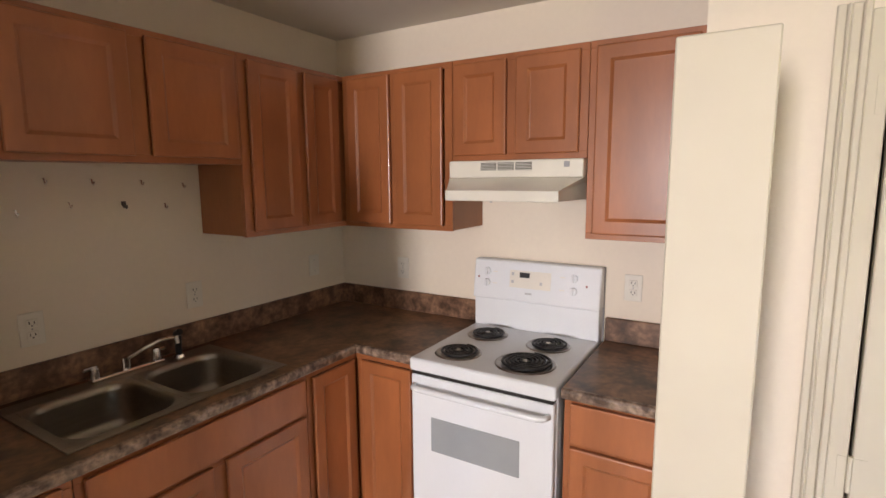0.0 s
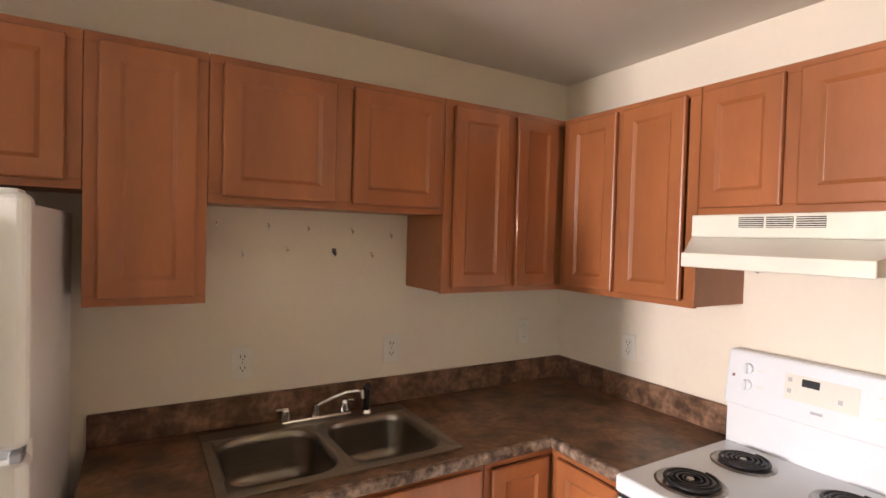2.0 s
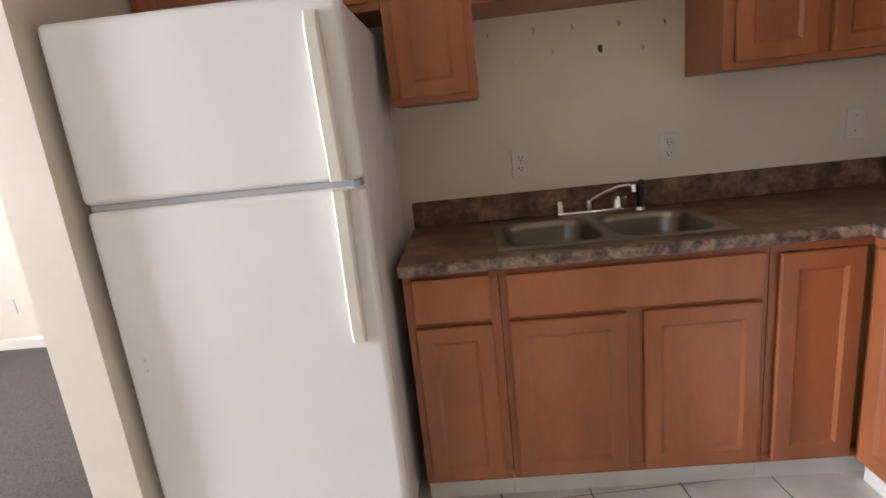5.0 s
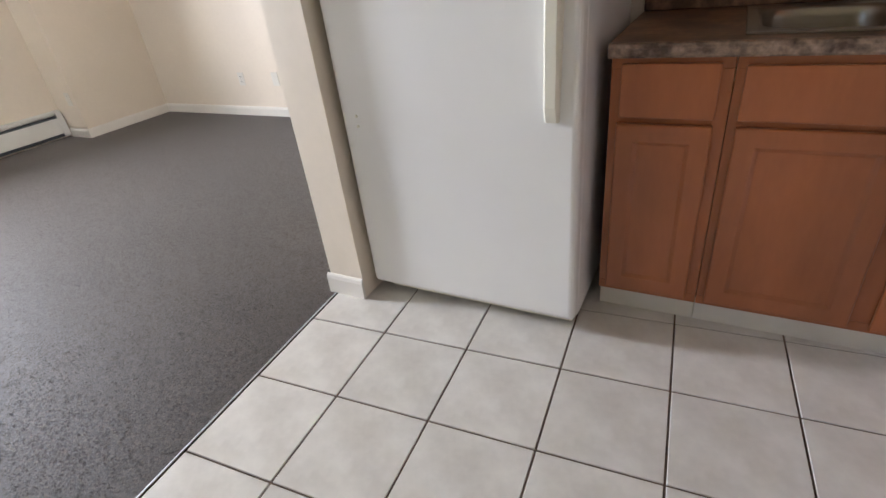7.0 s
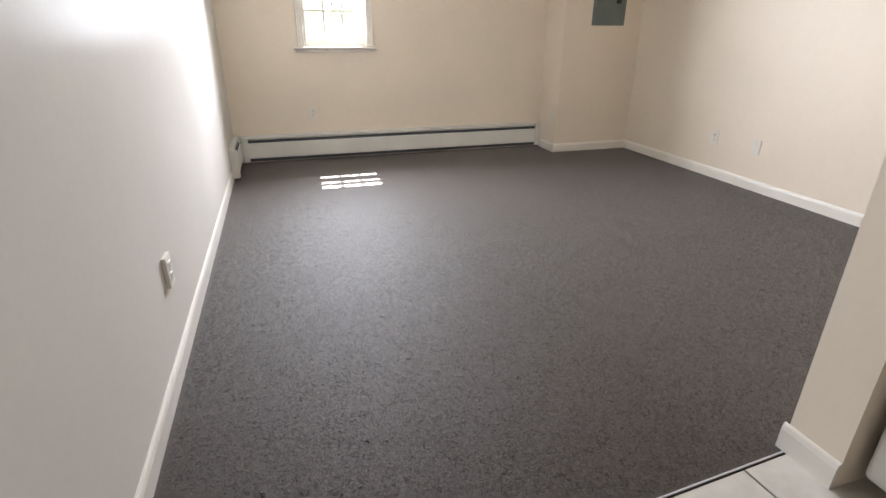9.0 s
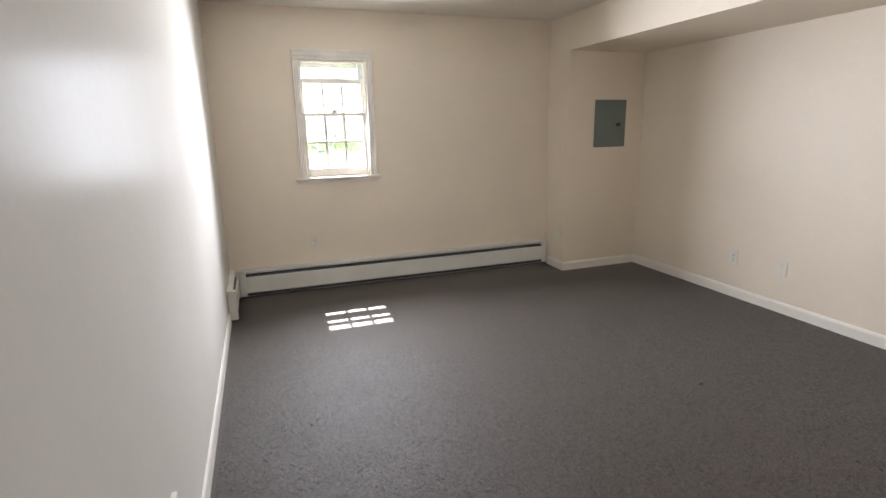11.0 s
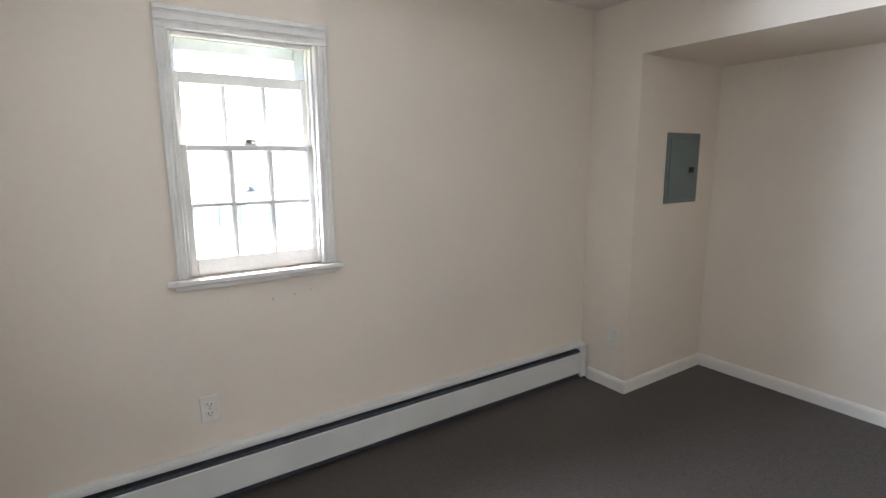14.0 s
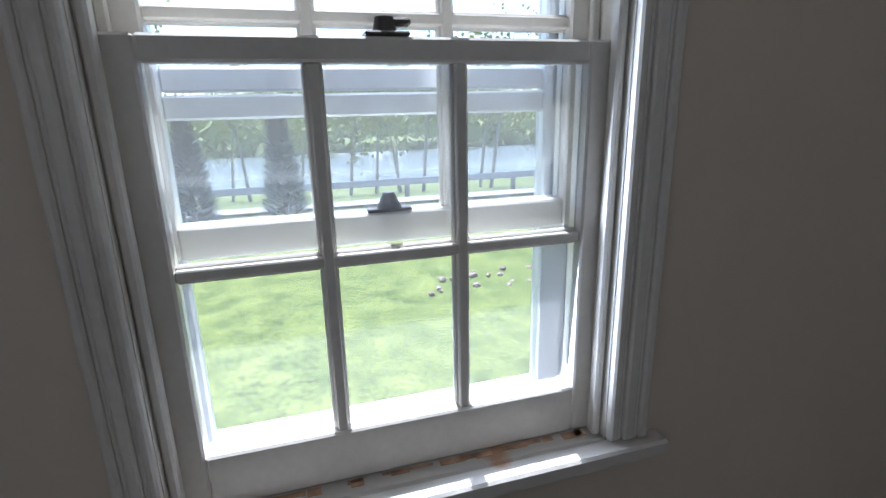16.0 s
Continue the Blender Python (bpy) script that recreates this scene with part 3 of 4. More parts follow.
# ---- worktops ----
ct = thing("worktop", (-1.0, -0.3, 0.875), "brown stone-look laminate worktop with mottled worn edge", "worktop")
T0, T1 = 0.874, 0.910
SX0, SX1, SY0, SY1 = -1.725, -0.985, -0.548, -0.080
gx, gy = (-2.066, SX0, SX1, -0.615, -0.001), (-0.942, -0.615, SY0, SY1, -0.001)
bm = bmesh.new()
gv = {(a, b): bm.verts.new((gx[a], gy[b], T1)) for a in range(5) for b in range(5)}
for a in range(4):
    for b in range(4):
        if (b > 0 or a == 3) and not (a == 1 and b == 2):
            bm.faces.new((gv[a, b], gv[a + 1, b], gv[a + 1, b + 1], gv[a, b + 1]))
for v in [v for v in bm.verts if not v.link_faces]:
    bm.verts.remove(v)
low = bmesh.ops.extrude_face_region(bm, geom=bm.faces[:])
for v in low["geom"]:
    if isinstance(v, bmesh.types.BMVert):
        v.co.z = T0
part("top", bm, LAM, ct)


def rounded_edge(a, b, out, z0=T0 - 0.003, z1=T1):
    """A post-formed front edge from a to b."""
    a, b, out = Vector(a), Vector(b), Vector(out)
    prof = [(0, z0), (0.014, z0), (0.020, z0 + 0.006), (0.022, z1 - 0.012), (0.018, z1 - 0.004), (0.010, z1 - 0.0002), (0, z1)]
    bm = bmesh.new()
    rows = [[bm.verts.new(Vector((p.x, p.y, z)) + out * d) for d, z in prof] for p in (a, b)]
    for k in range(len(prof)):
        j = (k + 1) % len(prof)
        bm.faces.new((rows[0][k], rows[0][j], rows[1][j], rows[1][k]))
    bm.faces.new(rows[0])
    bm.faces.new(rows[1][::-1])
    return bm


part("front_edge", rounded_edge((-2.066, -0.615, 0), (-0.637, -0.615, 0), (0, -1, 0)), LAMEDGE, ct, "worn mottled front edge")
part("front_edge", rounded_edge((-0.615, -0.615, 0), (-0.615, -0.942, 0), (-1, 0, 0)), LAMEDGE, ct, "worn mottled front edge")
part("backsplash", boxes(((-2.066, -0.020, T1), (-0.021, -0.001, 1.020)), bevel=0.004), SPLASH, ct)
part("backsplash", boxes(((-0.020, -0.925, T1), (-0.001, -0.001, 1.020)), bevel=0.004), SPLASH, ct)
c2 = thing("worktop", (-0.3, -1.77, 0.875), "short brown laminate worktop beside the stove", "worktop")
part("top", boxes(((-0.615, -1.972, T0), (-0.001, -1.582, T1))), LAM, c2)
part("front_edge", rounded_edge((-0.615, -1.972, 0), (-0.615, -1.582, 0), (-1, 0, 0)), LAMEDGE, c2, "worn mottled front edge")
part("backsplash", boxes(((-0.020, -1.972, T1), (-0.001, -1.582, 1.020)), bevel=0.004), SPLASH, c2)

# ---- sink ----
def rrect(cx, cy, w, h, r, z, n=6):
    pts = []
    for qx, qy, a0 in ((1, 1, 0), (-1, 1, 90), (-1, -1, 180), (1, -1, 270)):
        for k in range(n + 1):
            a = radians(a0 + 90 * k / n)
            pts.append((cx + qx * (w / 2 - r) + r * math.cos(a), cy + qy * (h / 2 - r) + r * math.sin(a), z))
    return pts


sk = thing("sink", (-1.36, -0.32, 0.91), "double-bowl brushed steel drop-in sink", "sink")
Z = 0.9165
bx0, bx1, by0, by1 = -1.742, -0.968, -0.565, -0.062
bowls = ((-1.539, 0.345), (-1.171, 0.345))
cy, bh = -0.336, 0.392
part("rim", boxes(((bx0, by0, T1 + 0.0005), (bx1, cy - bh / 2, Z)), ((bx0, cy + bh / 2, T1 + 0.0005), (bx1, by1, Z)), ((bx0, cy - bh / 2, T1 + 0.0005), (bowls[0][0] - 0.1725, cy + bh / 2, Z)),
     ((bowls[0][0] + 0.1725, cy - bh / 2, T1 - 0.03), (bowls[1][0] - 0.1725, cy + bh / 2, Z)), ((bowls[1][0] + 0.1725, cy - bh / 2, T1 + 0.0005), (bx1, cy + bh / 2, Z)), bevel=0.0015), STEEL, sk)
for cx, bw in bowls:
    bm = bmesh.new()
    rings = []
    for w, h, r, z in ((bw, bh, 0.001, Z - 0.0008), (bw - 0.004, bh - 0.004, 0.095, Z - 0.001), (bw - 0.016, bh - 0.016, 0.092, Z - 0.008), (bw - 0.022, bh - 0.022, 0.09, Z - 0.03), (bw - 0.034, bh - 0.034, 0.085, Z - 0.13), (bw - 0.06, bh - 0.06, 0.075, Z - 0.158), (bw - 0.10, bh - 0.10, 0.05, Z - 0.168)):
        rings.append([bm.verts.new(p) for p in rrect(cx, cy, w, h, r, z)])
    for a, b in zip(rings, rings[1:]):
        for k in range(len(a)):
            j = (k + 1) % len(a)
            bm.faces.new((a[k], a[j], b[j], b[k]))
    bm.faces.new(rings[-1])
    part("bowl", bm, STEEL, sk, smooth=True)
    part("drain", add_cyl(bmesh.new(), (cx, cy, Z - 0.169), (cx, cy, Z - 0.164), 0.045, 0.040, 20), CHROME, sk)

fc = thing("faucet", (-1.335, -0.085, Z), "chrome two-handle kitchen faucet on the sink", "faucet")
part("base_plate", boxes(((-1.470, -0.112, Z), (-1.200, -0.066, Z + 0.016)), bevel=0.006, seg=2), CHROME, fc)
for x, s in ((-1.452, -1), (-1.222, 1)):
    bm = add_cyl(bmesh.new(), (x, -0.089, Z + 0.016), (x, -0.089, Z + 0.050), 0.019, 0.015)
    add_cyl(bm, (x, -0.089, Z + 0.050), (x, -0.089, Z + 0.062), 0.017, 0.012)
    add_box(bm, (x, -0.097, Z + 0.046), (x + s * 0.038, -0.081, Z + 0.060), 0.004)
    part("handle", bm, CHROME, fc, smooth=False)
bm = add_cyl(bmesh.new(), (-1.338, -0.085, Z + 0.016), (-1.338, -0.085, Z + 0.058), 0.016, 0.014)
add_tube(bm, [(-1.338, -0.085, Z + 0.045), (-1.325, -0.10, Z + 0.060), (-1.285, -0.125, Z + 0.085), (-1.235, -0.150, Z + 0.108), (-1.200, -0.168, Z + 0.113), (-1.188, -0.174, Z + 0.108)], 0.0068, 10)
add_cyl(bm, (-1.186, -0.175, Z + 0.114), (-1.184, -0.177, Z + 0.086), 0.010, 0.011)
part("spout", bm, CHROME, fc, smooth=False)
sp = thing("sink_sprayer", (-1.135, -0.10, Z), "black pull-out spray nozzle in a chrome base", "sprayer")
part("collar", add_cyl(bmesh.new(), (-1.135, -0.10, Z), (-1.135, -0.10, Z + 0.012), 0.022, 0.017), CHROME, sp)
bm = add_cyl(bmesh.new(), (-1.135, -0.10, Z + 0.012), (-1.135, -0.10, Z + 0.095), 0.012, 0.015)
add_cyl(bm, (-1.135, -0.093, Z + 0.098), (-1.138, -0.122, Z + 0.112), 0.015, 0.013)
part("nozzle", bm, BLACK, sp)

# ---- wall hooks ----
def wall_hook(x, z, heart=False):
    th = thing("wall_hook", (x, 0, z), "small brass heart-shaped hook" if heart else "small metal cup hook screwed into the wall", "hook", "hooks over the sink")
    if heart:
        bm = boxes(((x - 0.009, -0.004, z - 0.004), (x + 0.009, -0.001, z + 0.012)), bevel=0.004)
        add_cyl(bm, (x, -0.0025, z - 0.001), (x, -0.0025, z - 0.016), 0.009, 0.001, 4)
        part("plate", bm, BRASSOLD, th)
    part("hook", add_tube(bmesh.new(), [(x, 0.0, z + 0.006), (x, -0.012, z + 0.006), (x, -0.014, z - 0.010), (x, -0.020, z - 0.016), (x, -0.027, z - 0.010), (x, -0.027, z - 0.002)], 0.0030, 6), BRASSOLD if heart else CHROME, th)


for x, z in ((-1.69, 1.655), (-1.51, 1.655), (-1.36, 1.65), (-1.18, 1.645), (-1.005, 1.632), (-1.60, 1.548), (-1.44, 1.568), (-1.09, 1.548)):
    wall_hook(x, z)
wall_hook(-1.25, 1.558, True)

# ---- stove ----
SYL, SYR = -0.948, -1.572
ym = (SYL + SYR) / 2
st = thing("stove", (-0.35, ym, 0), "white enamel electric coil stove with closed oven", "stove")
part("body", boxes(((-0.625, SYR + 0.004, 0.02), (-0.012, SYL - 0.004, 0.878)), bevel=0.004), ENAMEL, st)
part("cooktop", boxes(((-0.668, SYR, 0.866), (-0.075, SYL, 0.922)), bevel=0.012, seg=3), ENAMEL, st)
part("backguard", boxes(((-0.082, SYR + 0.002, 0.90), (-0.012, SYL - 0.002, 1.080)), bevel=0.006, seg=2), ENAMEL, st)
bm = boxes(((-0.088, SYR - 0.002, 1.060), (-0.018, SYL + 0.002, 1.252)), bevel=0.008, seg=2)
for v in bm.verts:
    if v.co.x < -0.06:
        v.co.x += 0.028 * (v.co.z - 1.06) / 0.19 - 0.010
cp = part("control_panel", bm, ENAMEL, st)
part("back_shell", boxes(((-0.017, SYR - 0.004, 0.90), (-0.003, SYL + 0.004, 1.250)), bevel=0.003), GREYPLASTIC, st)


def on_panel(y, z, d=0.0):
    return (-0.098 + 0.028 * (z - 1.06) / 0.19 - d, y, z)


for y, z in ((-1.020, 1.196), (-1.020, 1.140), (-1.452, 1.196), (-1.452, 1.138)):
    kb = part("knob", add_cyl(bmesh.new(), on_panel(y, z, -0.004), on_panel(y, z, 0.010), 0.019, 0.017, 20), ENAMEL, cp)
    p = Vector(on_panel(y, z, 0.010))
    part("grip", boxes((p + Vector((-0.010, -0.004, -0.017)), p + Vector((0.001, 0.004, 0.017))), bevel=0.002), ENAMEL, kb)


def on_panel_plate(name, y0, y1, z0, z1, mat, parent, d=0.0015, label=""):
    bm = bmesh.new()
    f = [bm.verts.new(on_panel(y, z, d)) for y, z in ((y0, z0), (y1, z0), (y1, z1), (y0, z1))]
    b = [bm.verts.new(on_panel(y, z, -0.004)) for y, z in ((y0, z0), (y1, z0), (y1, z1), (y0, z1))]
    bm.faces.new(f)
    bm.faces.new(b[::-1])
    for k in range(4):
        bm.faces.new((f[k], b[k], b[(k + 1) % 4], f[(k + 1) % 4]))
    return part(name, bm, mat, parent, label)


kp = on_panel_plate("keypad", -1.345, -1.140, 1.128, 1.210, PLATE, cp)
on_panel_plate("display", -1.240, -1.190, 1.178, 1.202, BLACK, kp, 0.003, "dark clock display")
for y in (-1.155, -1.172, -1.272, -1.298, -1.322):
    for z in (1.192, 1.156):
        on_panel_plate("button", y - 0.006, y + 0.006, z - 0.007, z + 0.007, PRINT if (y, z) in ((-1.155, 1.156), (-1.155, 1.192), (-1.298, 1.156)) else PLATE, kp, 0.003)
on_panel_plate("badge", -1.255, -1.222, 1.100, 1.108, PRINT, cp, 0.0025)
for y, z in ((-1.062, 1.196), (-1.062, 1.140), (-1.400, 1.196), (-1.398, 1.138)):
    on_panel_plate("print_bar", y - 0.012, y + 0.012, z - 0.0025, z + 0.0015, PLATE, cp, 0.002)
for y in (-0.973, -1.512):
    on_panel_plate("pilot_lamp", y - 0.004, y + 0.004, 1.160, 1.169, material("pilot_red", (0.25, 0.05, 0.04), 0.3), cp, 0.003)


def burner(x, y, r, turns):
    bn = part("burner", add_tube(bmesh.new(), [(x + rr * math.cos(a), y + rr * math.sin(a), 0.933) for a, rr in ((2 * math.pi * turns * k / (26 * turns), 0.016 + (r - 0.016) * k / (26 * turns)) for k in range(26 * turns + 1))], 0.0056, 6), COIL, st, "black spiral coil element", True)
    bm = bmesh.new()
    n = 32
    prof = [(r + 0.020, 0.9225), (r + 0.016, 0.927), (r + 0.008, 0.926), (r - 0.004, 0.9235), (0.012, 0.9228)]
    rows = [[bm.verts.new((x + q * math.cos(2 * math.pi * k / n), y + q * math.sin(2 * math.pi * k / n), z)) for k in range(n)] for q, z in prof]
    for a, b in zip(rows, rows[1:]):
        for k in range(n):
            bm.faces.new((a[k], a[(k + 1) % n], b[(k + 1) % n], b[k]))
    bm.faces.new(rows[-1])
    part("drip_pan", bm, material("stained_drip_pan", (0.30, 0.28, 0.26), 0.3, 0.9, spread=0.5, scale=14), bn, "", True)
    part("hub", add_cyl(bmesh.new(), (x, y, 0.926), (x, y, 0.937), 0.014, 0.011), STEEL, bn)


burner(-0.235, -1.098, 0.076, 4)
burner(-0.250, -1.398, 0.078, 4)
burner(-0.520, -1.100, 0.080, 4)
burner(-0.500, -1.392, 0.102, 5)
od = part("oven_door", boxes(((-0.662, SYR + 0.006, 0.215), (-0.627, SYL - 0.006, 0.852)), bevel=0.008, seg=2), ENAMEL, st)
part("oven_window", boxes(((-0.6645, -1.438, 0.535), (-0.655, -1.050, 0.682)), bevel=0.002), OVENGLASS, od, "grey oven window")
bm = add_tube(bmesh.new(), [(-0.664, SYL - 0.025, 0.806), (-0.690, SYL - 0.035, 0.806), (-0.698, SYL - 0.06, 0.806), (-0.700, ym, 0.806), (-0.698, SYR + 0.06, 0.806), (-0.690, SYR + 0.035, 0.806), (-0.664, SYR + 0.025, 0.806)], 0.0125, 10)
part("handle", bm, ENAMEL, od, smooth=True)
# Dark strip fills the slit above the oven door as its shade.
part("vent_gap", boxes(((-0.660, SYR + 0.01, 0.8535), (-0.620, SYL - 0.01, 0.865))), DARK, st)
part("storage_drawer", boxes(((-0.658, SYR + 0.006, 0.050), (-0.627, SYL - 0.006, 0.205)), bevel=0.006, seg=2), ENAMEL, st)

# ---- range hood ----
rh = thing("range_hood", (-0.25, -1.255, 1.6), "almond enamel range hood under the short cabinet", "range hood")
HY0, HY1 = -1.554, -0.956
part("front_panel", boxes(((-0.345, HY0, 1.652), (-0.010, HY1, 1.724)), bevel=0.004), HOODWHITE, rh)
bm = bmesh.new()
up = [bm.verts.new(p) for p in ((-0.010, HY0, 1.651), (-0.340, HY0, 1.651), (-0.340, HY1, 1.651), (-0.010, HY1, 1.651))]
mid = [bm.verts.new(p) for p in ((-0.010, HY0, 1.563), (-0.474, -1.500, 1.600), (-0.474, -1.018, 1.600), (-0.010, HY1, 1.563))]
low = [bm.verts.new(p) for p in ((-0.010, HY0, 1.560), (-0.474, -1.500, 1.562), (-0.474, -1.018, 1.562), (-0.010, HY1, 1.560))]
for a, b in ((up, mid), (mid, low)):
    for k in range(4):
        bm.faces.new((a[k], a[(k + 1) % 4], b[(k + 1) % 4], b[k]))
bm.faces.new(up)
part("canopy", bm, HOODWHITE, rh)
part("lip", boxes(((-0.482, -1.504, 1.558), (-0.473, -1.014, 1.602)), bevel=0.003), HOODWHITE, rh)
part("filter", boxes(((-0.44, -1.47, 1.567), (-0.05, -1.04, 1.573))), GREYPLASTIC, rh)
for y0 in (-1.345, -1.265, -1.185):
    vt = part("vent", boxes(((-0.3470, y0, 1.682), (-0.340, y0 + 0.072, 1.714))), DARK, rh)
    for k in range(5):
        part("louvre", boxes(((-0.350, y0, 1.6835 + k * 0.0062), (-0.3465, y0 + 0.072, 1.6862 + k * 0.0062))), HOODWHITE, vt)
part("switch", boxes(((-0.3480, -1.500, 1.692), (-0.3445, -1.478, 1.714)), bevel=0.001), GREYPLASTIC, rh)
part("print_bar", boxes(((-0.3465, -1.450, 1.702), (-0.3445, -1.365, 1.705))), PLATE, rh)

# ---- fridge ----
fg = thing("fridge", (-2.505, -0.42, 0), "white top-freezer fridge with almond handles", "fridge")
FX0, FX1 = -2.900, -2.098
part("body", boxes(((FX0 + 0.006, -0.715, 0.03), (FX1 - 0.006, -0.06, 1.672)), bevel=0.008, seg=2), FRIDGE, fg)
part("gasket", boxes(((FX0 + 0.02, -0.728, 0.07), (FX1 - 0.02, -0.714, 1.665))), GREYPLASTIC, fg)
fd = part("freezer_door", boxes(((FX0, -0.795, 1.210), (FX1, -0.729, 1.690)), bevel=0.020, seg=4), FRIDGE, fg)
rd = part("fridge_door", boxes(((FX0, -0.795, 0.062), (FX1, -0.729, 1.192)), bevel=0.020, seg=4), FRIDGE, fg)
part("seam_trim", boxes(((FX0 + 0.012, -0.776, 1.193), (FX1 - 0.012, -0.729, 1.209))), PRINT, fg)


def fridge_handle(parent, z_near, z_far):
    bm = bmesh.new()
    rows = []
    for z, x, d in ((z_near, -2.160, 0.050), (z_near + (z_far - z_near) * 0.5, -2.166, 0.044), (z_far - (z_far - z_near) * 0.1, -2.172, 0.030), (z_far, -2.173, 0.014)):
        rows.append([bm.verts.new((x + a, -0.794 - b, z)) for a, b in ((-0.020, -0.002), (-0.020, d - 0.008), (-0.014, d), (0.014, d), (0.020, d - 0.008), (0.020, -0.002))])
    for a, b in zip(rows, rows[1:]):
        for k in range(6):
            bm.faces.new((a[k], a[(k + 1) % 6], b[(k + 1) % 6], b[k]))
    bm.faces.new(rows[0])
    bm.faces.new(rows[-1])
    part("handle", bm, ALMOND, parent, "almond plastic handle")


fridge_handle(fd, 1.214, 1.640)
fridge_handle(rd, 1.188, 0.742)
part("hinge_cap", boxes(((FX1 - 0.075, -0.77, 1.672), (FX1 - 0.02, -0.70, 1.698)), bevel=0.006, seg=2), FRIDGE, fg)
part("middle_hinge", boxes(((FX1 - 0.03, -0.800, 1.190), (FX1 - 0.008, -0.760, 1.208)), bevel=0.003), GREYPLASTIC, fg)
part("kick_grille", boxes(((FX0 + 0.05, -0.742, 0.020), (FX1 - 0.02, -0.716, 0.058)), bevel=0.003), ALMOND, fg)
for x in (FX0 + 0.04, FX1 - 0.06):
    part("foot", add_cyl(bmesh.new(), (x, -0.66, 0.0), (x, -0.66, 0.03), 0.018), DARK, fg)
for z in (0.70, 0.735):
    part("plug", add_cyl(bmesh.new(), (FX0 + 0.065, -0.794, z), (FX0 + 0.065, -0.799, z), 0.006, 0.004, 10), ALMOND, rd)

# ---- closet door, its casing and the folded leaf ----
bm = bmesh.new()
for a, b, d in ((0.0, 0.3, 0.013), (0.3, 0.42, 0.019), (0.42, 0.75, 0.015), (0.75, 1.0, 0.024)):
    add_box(bm, (-0.70 - d, -2.262 - 0.068 * a, 0), (-0.70, -2.262 - 0.068 * b, 2.06), 0.003)
trim = structure("trim_closet", bm, DOORPAINT, "fluted cream door casing", "trim")
structure("jamb_closet", boxes(((-0.715, -2.374, 0), (-0.60, -2.331, 2.04)), bevel=0.002), DOORPAINT, "cream door jamb", "jamb")
cd = tagged(new("door_1"), "cream painted closet door, closed", "door", "", "structure")
BASE[cd] = Vector((0, 0, 0))
part("leaf", boxes(((-0.718, -2.96, 0.01), (-0.684, -2.383, 2.03)), bevel=0.003), DOORPAINT, cd)
for z in (1.84, 0.88, 0.22):
    bm = boxes(((-0.7205, -2.414, z - 0.045), (-0.7185, -2.385, z + 0.045)), ((-0.7175, -2.372, z - 0.045), (-0.7155, -2.352, z + 0.045)))
    add_cyl(bm, (-0.722, -2.3785, z - 0.05), (-0.722, -2.3785, z + 0.05), 0.006, n=10)
    part("hinge", bm, DOORPAINT, cd, "painted-over hinge")
fl = thing("folding_door_leaf", (-1.34, -2.075, 0), "narrow cream door leaf standing folded open", "door")
part("leaf", boxes(((-1.360, -2.138, 0.0), (-1.328, -1.988, 1.882)), bevel=0.003), DOORPAINT, fl)
part("pivot", boxes(((-1.3275, -2.14, 0.0), (-1.28, -2.12, 0.03))), GREYPLASTIC, fl)
# Frame for the guessed window; unseen, placed to let light in.
structure("guessed_window", boxes(((-3.06, -3.858, 0.882), (-3.02, -3.81, 2.078)), ((-3.06, -3.43, 0.882), (-3.02, -3.382, 2.078)), ((-3.06, -3.81, 0.882), (-3.02, -3.43, 0.93)), ((-3.06, -3.81, 2.03), (-3.02, -3.43, 2.078)), ((-3.06, -3.81, 1.46), (-3.02, -3.43, 1.50))), TRIM, "white frame of the guessed, unseen kitchen window", "window")

# ---- outside ----
rng = random.Random(4)


def ground_z(x):
    d = WX - x
    return -0.75 - 0.02 * min(d, 12) - 0.14 * max(0, min(d, 40) - 13)


bm = bmesh.new()
xsr = [WX + 30, WX + 2, WX - 0.3, WX - 4, WX - 8, WX - 12, WX - 14, WX - 18, WX - 24, WX - 32, WX - 44, WX - 60, WX - 300, WX - 2000]
ysr = [-2000, -60, -25, -12, -6, -2, 2, 6, 12, 25, 60, 2000]
vv = [[bm.verts.new((x, y, ground_z(x) + (0.06 * math.sin(x * 1.3 + y) if WX - 12 < x < WX - 1 else 0) + (3.0 if x < WX - 100 else 0))) for y in ysr] for x in xsr]
for a, b in zip(vv, vv[1:]):
    for k in range(len(ysr) - 1):
        bm.faces.new((a[k], a[k + 1], b[k + 1], b[k]))
structure("ground", bm, GRASS, "sunlit spring lawn", "lawn")
bm = bmesh.new()
q = [bm.verts.new((x, y, ground_z(x) + 0.03)) for x, y in ((WX - 13.4, -40), (WX - 16.6, -40), (WX - 16.0, 40), (WX - 12.8, 40))]
bm.faces.new(q)
structure("driveway", bm, PATHMAT, "pale gravel drive beyond the lawn", "driveway")
bm = bmesh.new()
bm.faces.new([bm.verts.new((x, y, -4.2)) for x, y in ((WX - 34, -300), (WX - 70, -300), (WX - 70, 300), (WX - 34, 300))])
structure("water", bm, WATER, "bright river behind the trees", "river")
for k in range(26):
    x, y = WX - 5.2 - 0.7 * rng.random() - 0.015 * k, -0.2 + 0.075 * k + 0.1 * rng.random()
    bm = bmesh.new()
    bmesh.ops.create_icosphere(bm, subdivisions=2, radius=0.025 + 0.035 * rng.random())
    for v in bm.verts:
        v.co *= 0.8 + 0.4 * rng.random()
        v.co.z *= 0.7
    ob = tagged(new("stone", mesh_of("stone", bm, ROCK)), "rough reddish-brown stone edging a flower bed", "stone", "flower bed stones")
    ob.location = (x, y, ground_z(x) + 0.06 * math.sin(x * 1.3 + y) + 0.012)


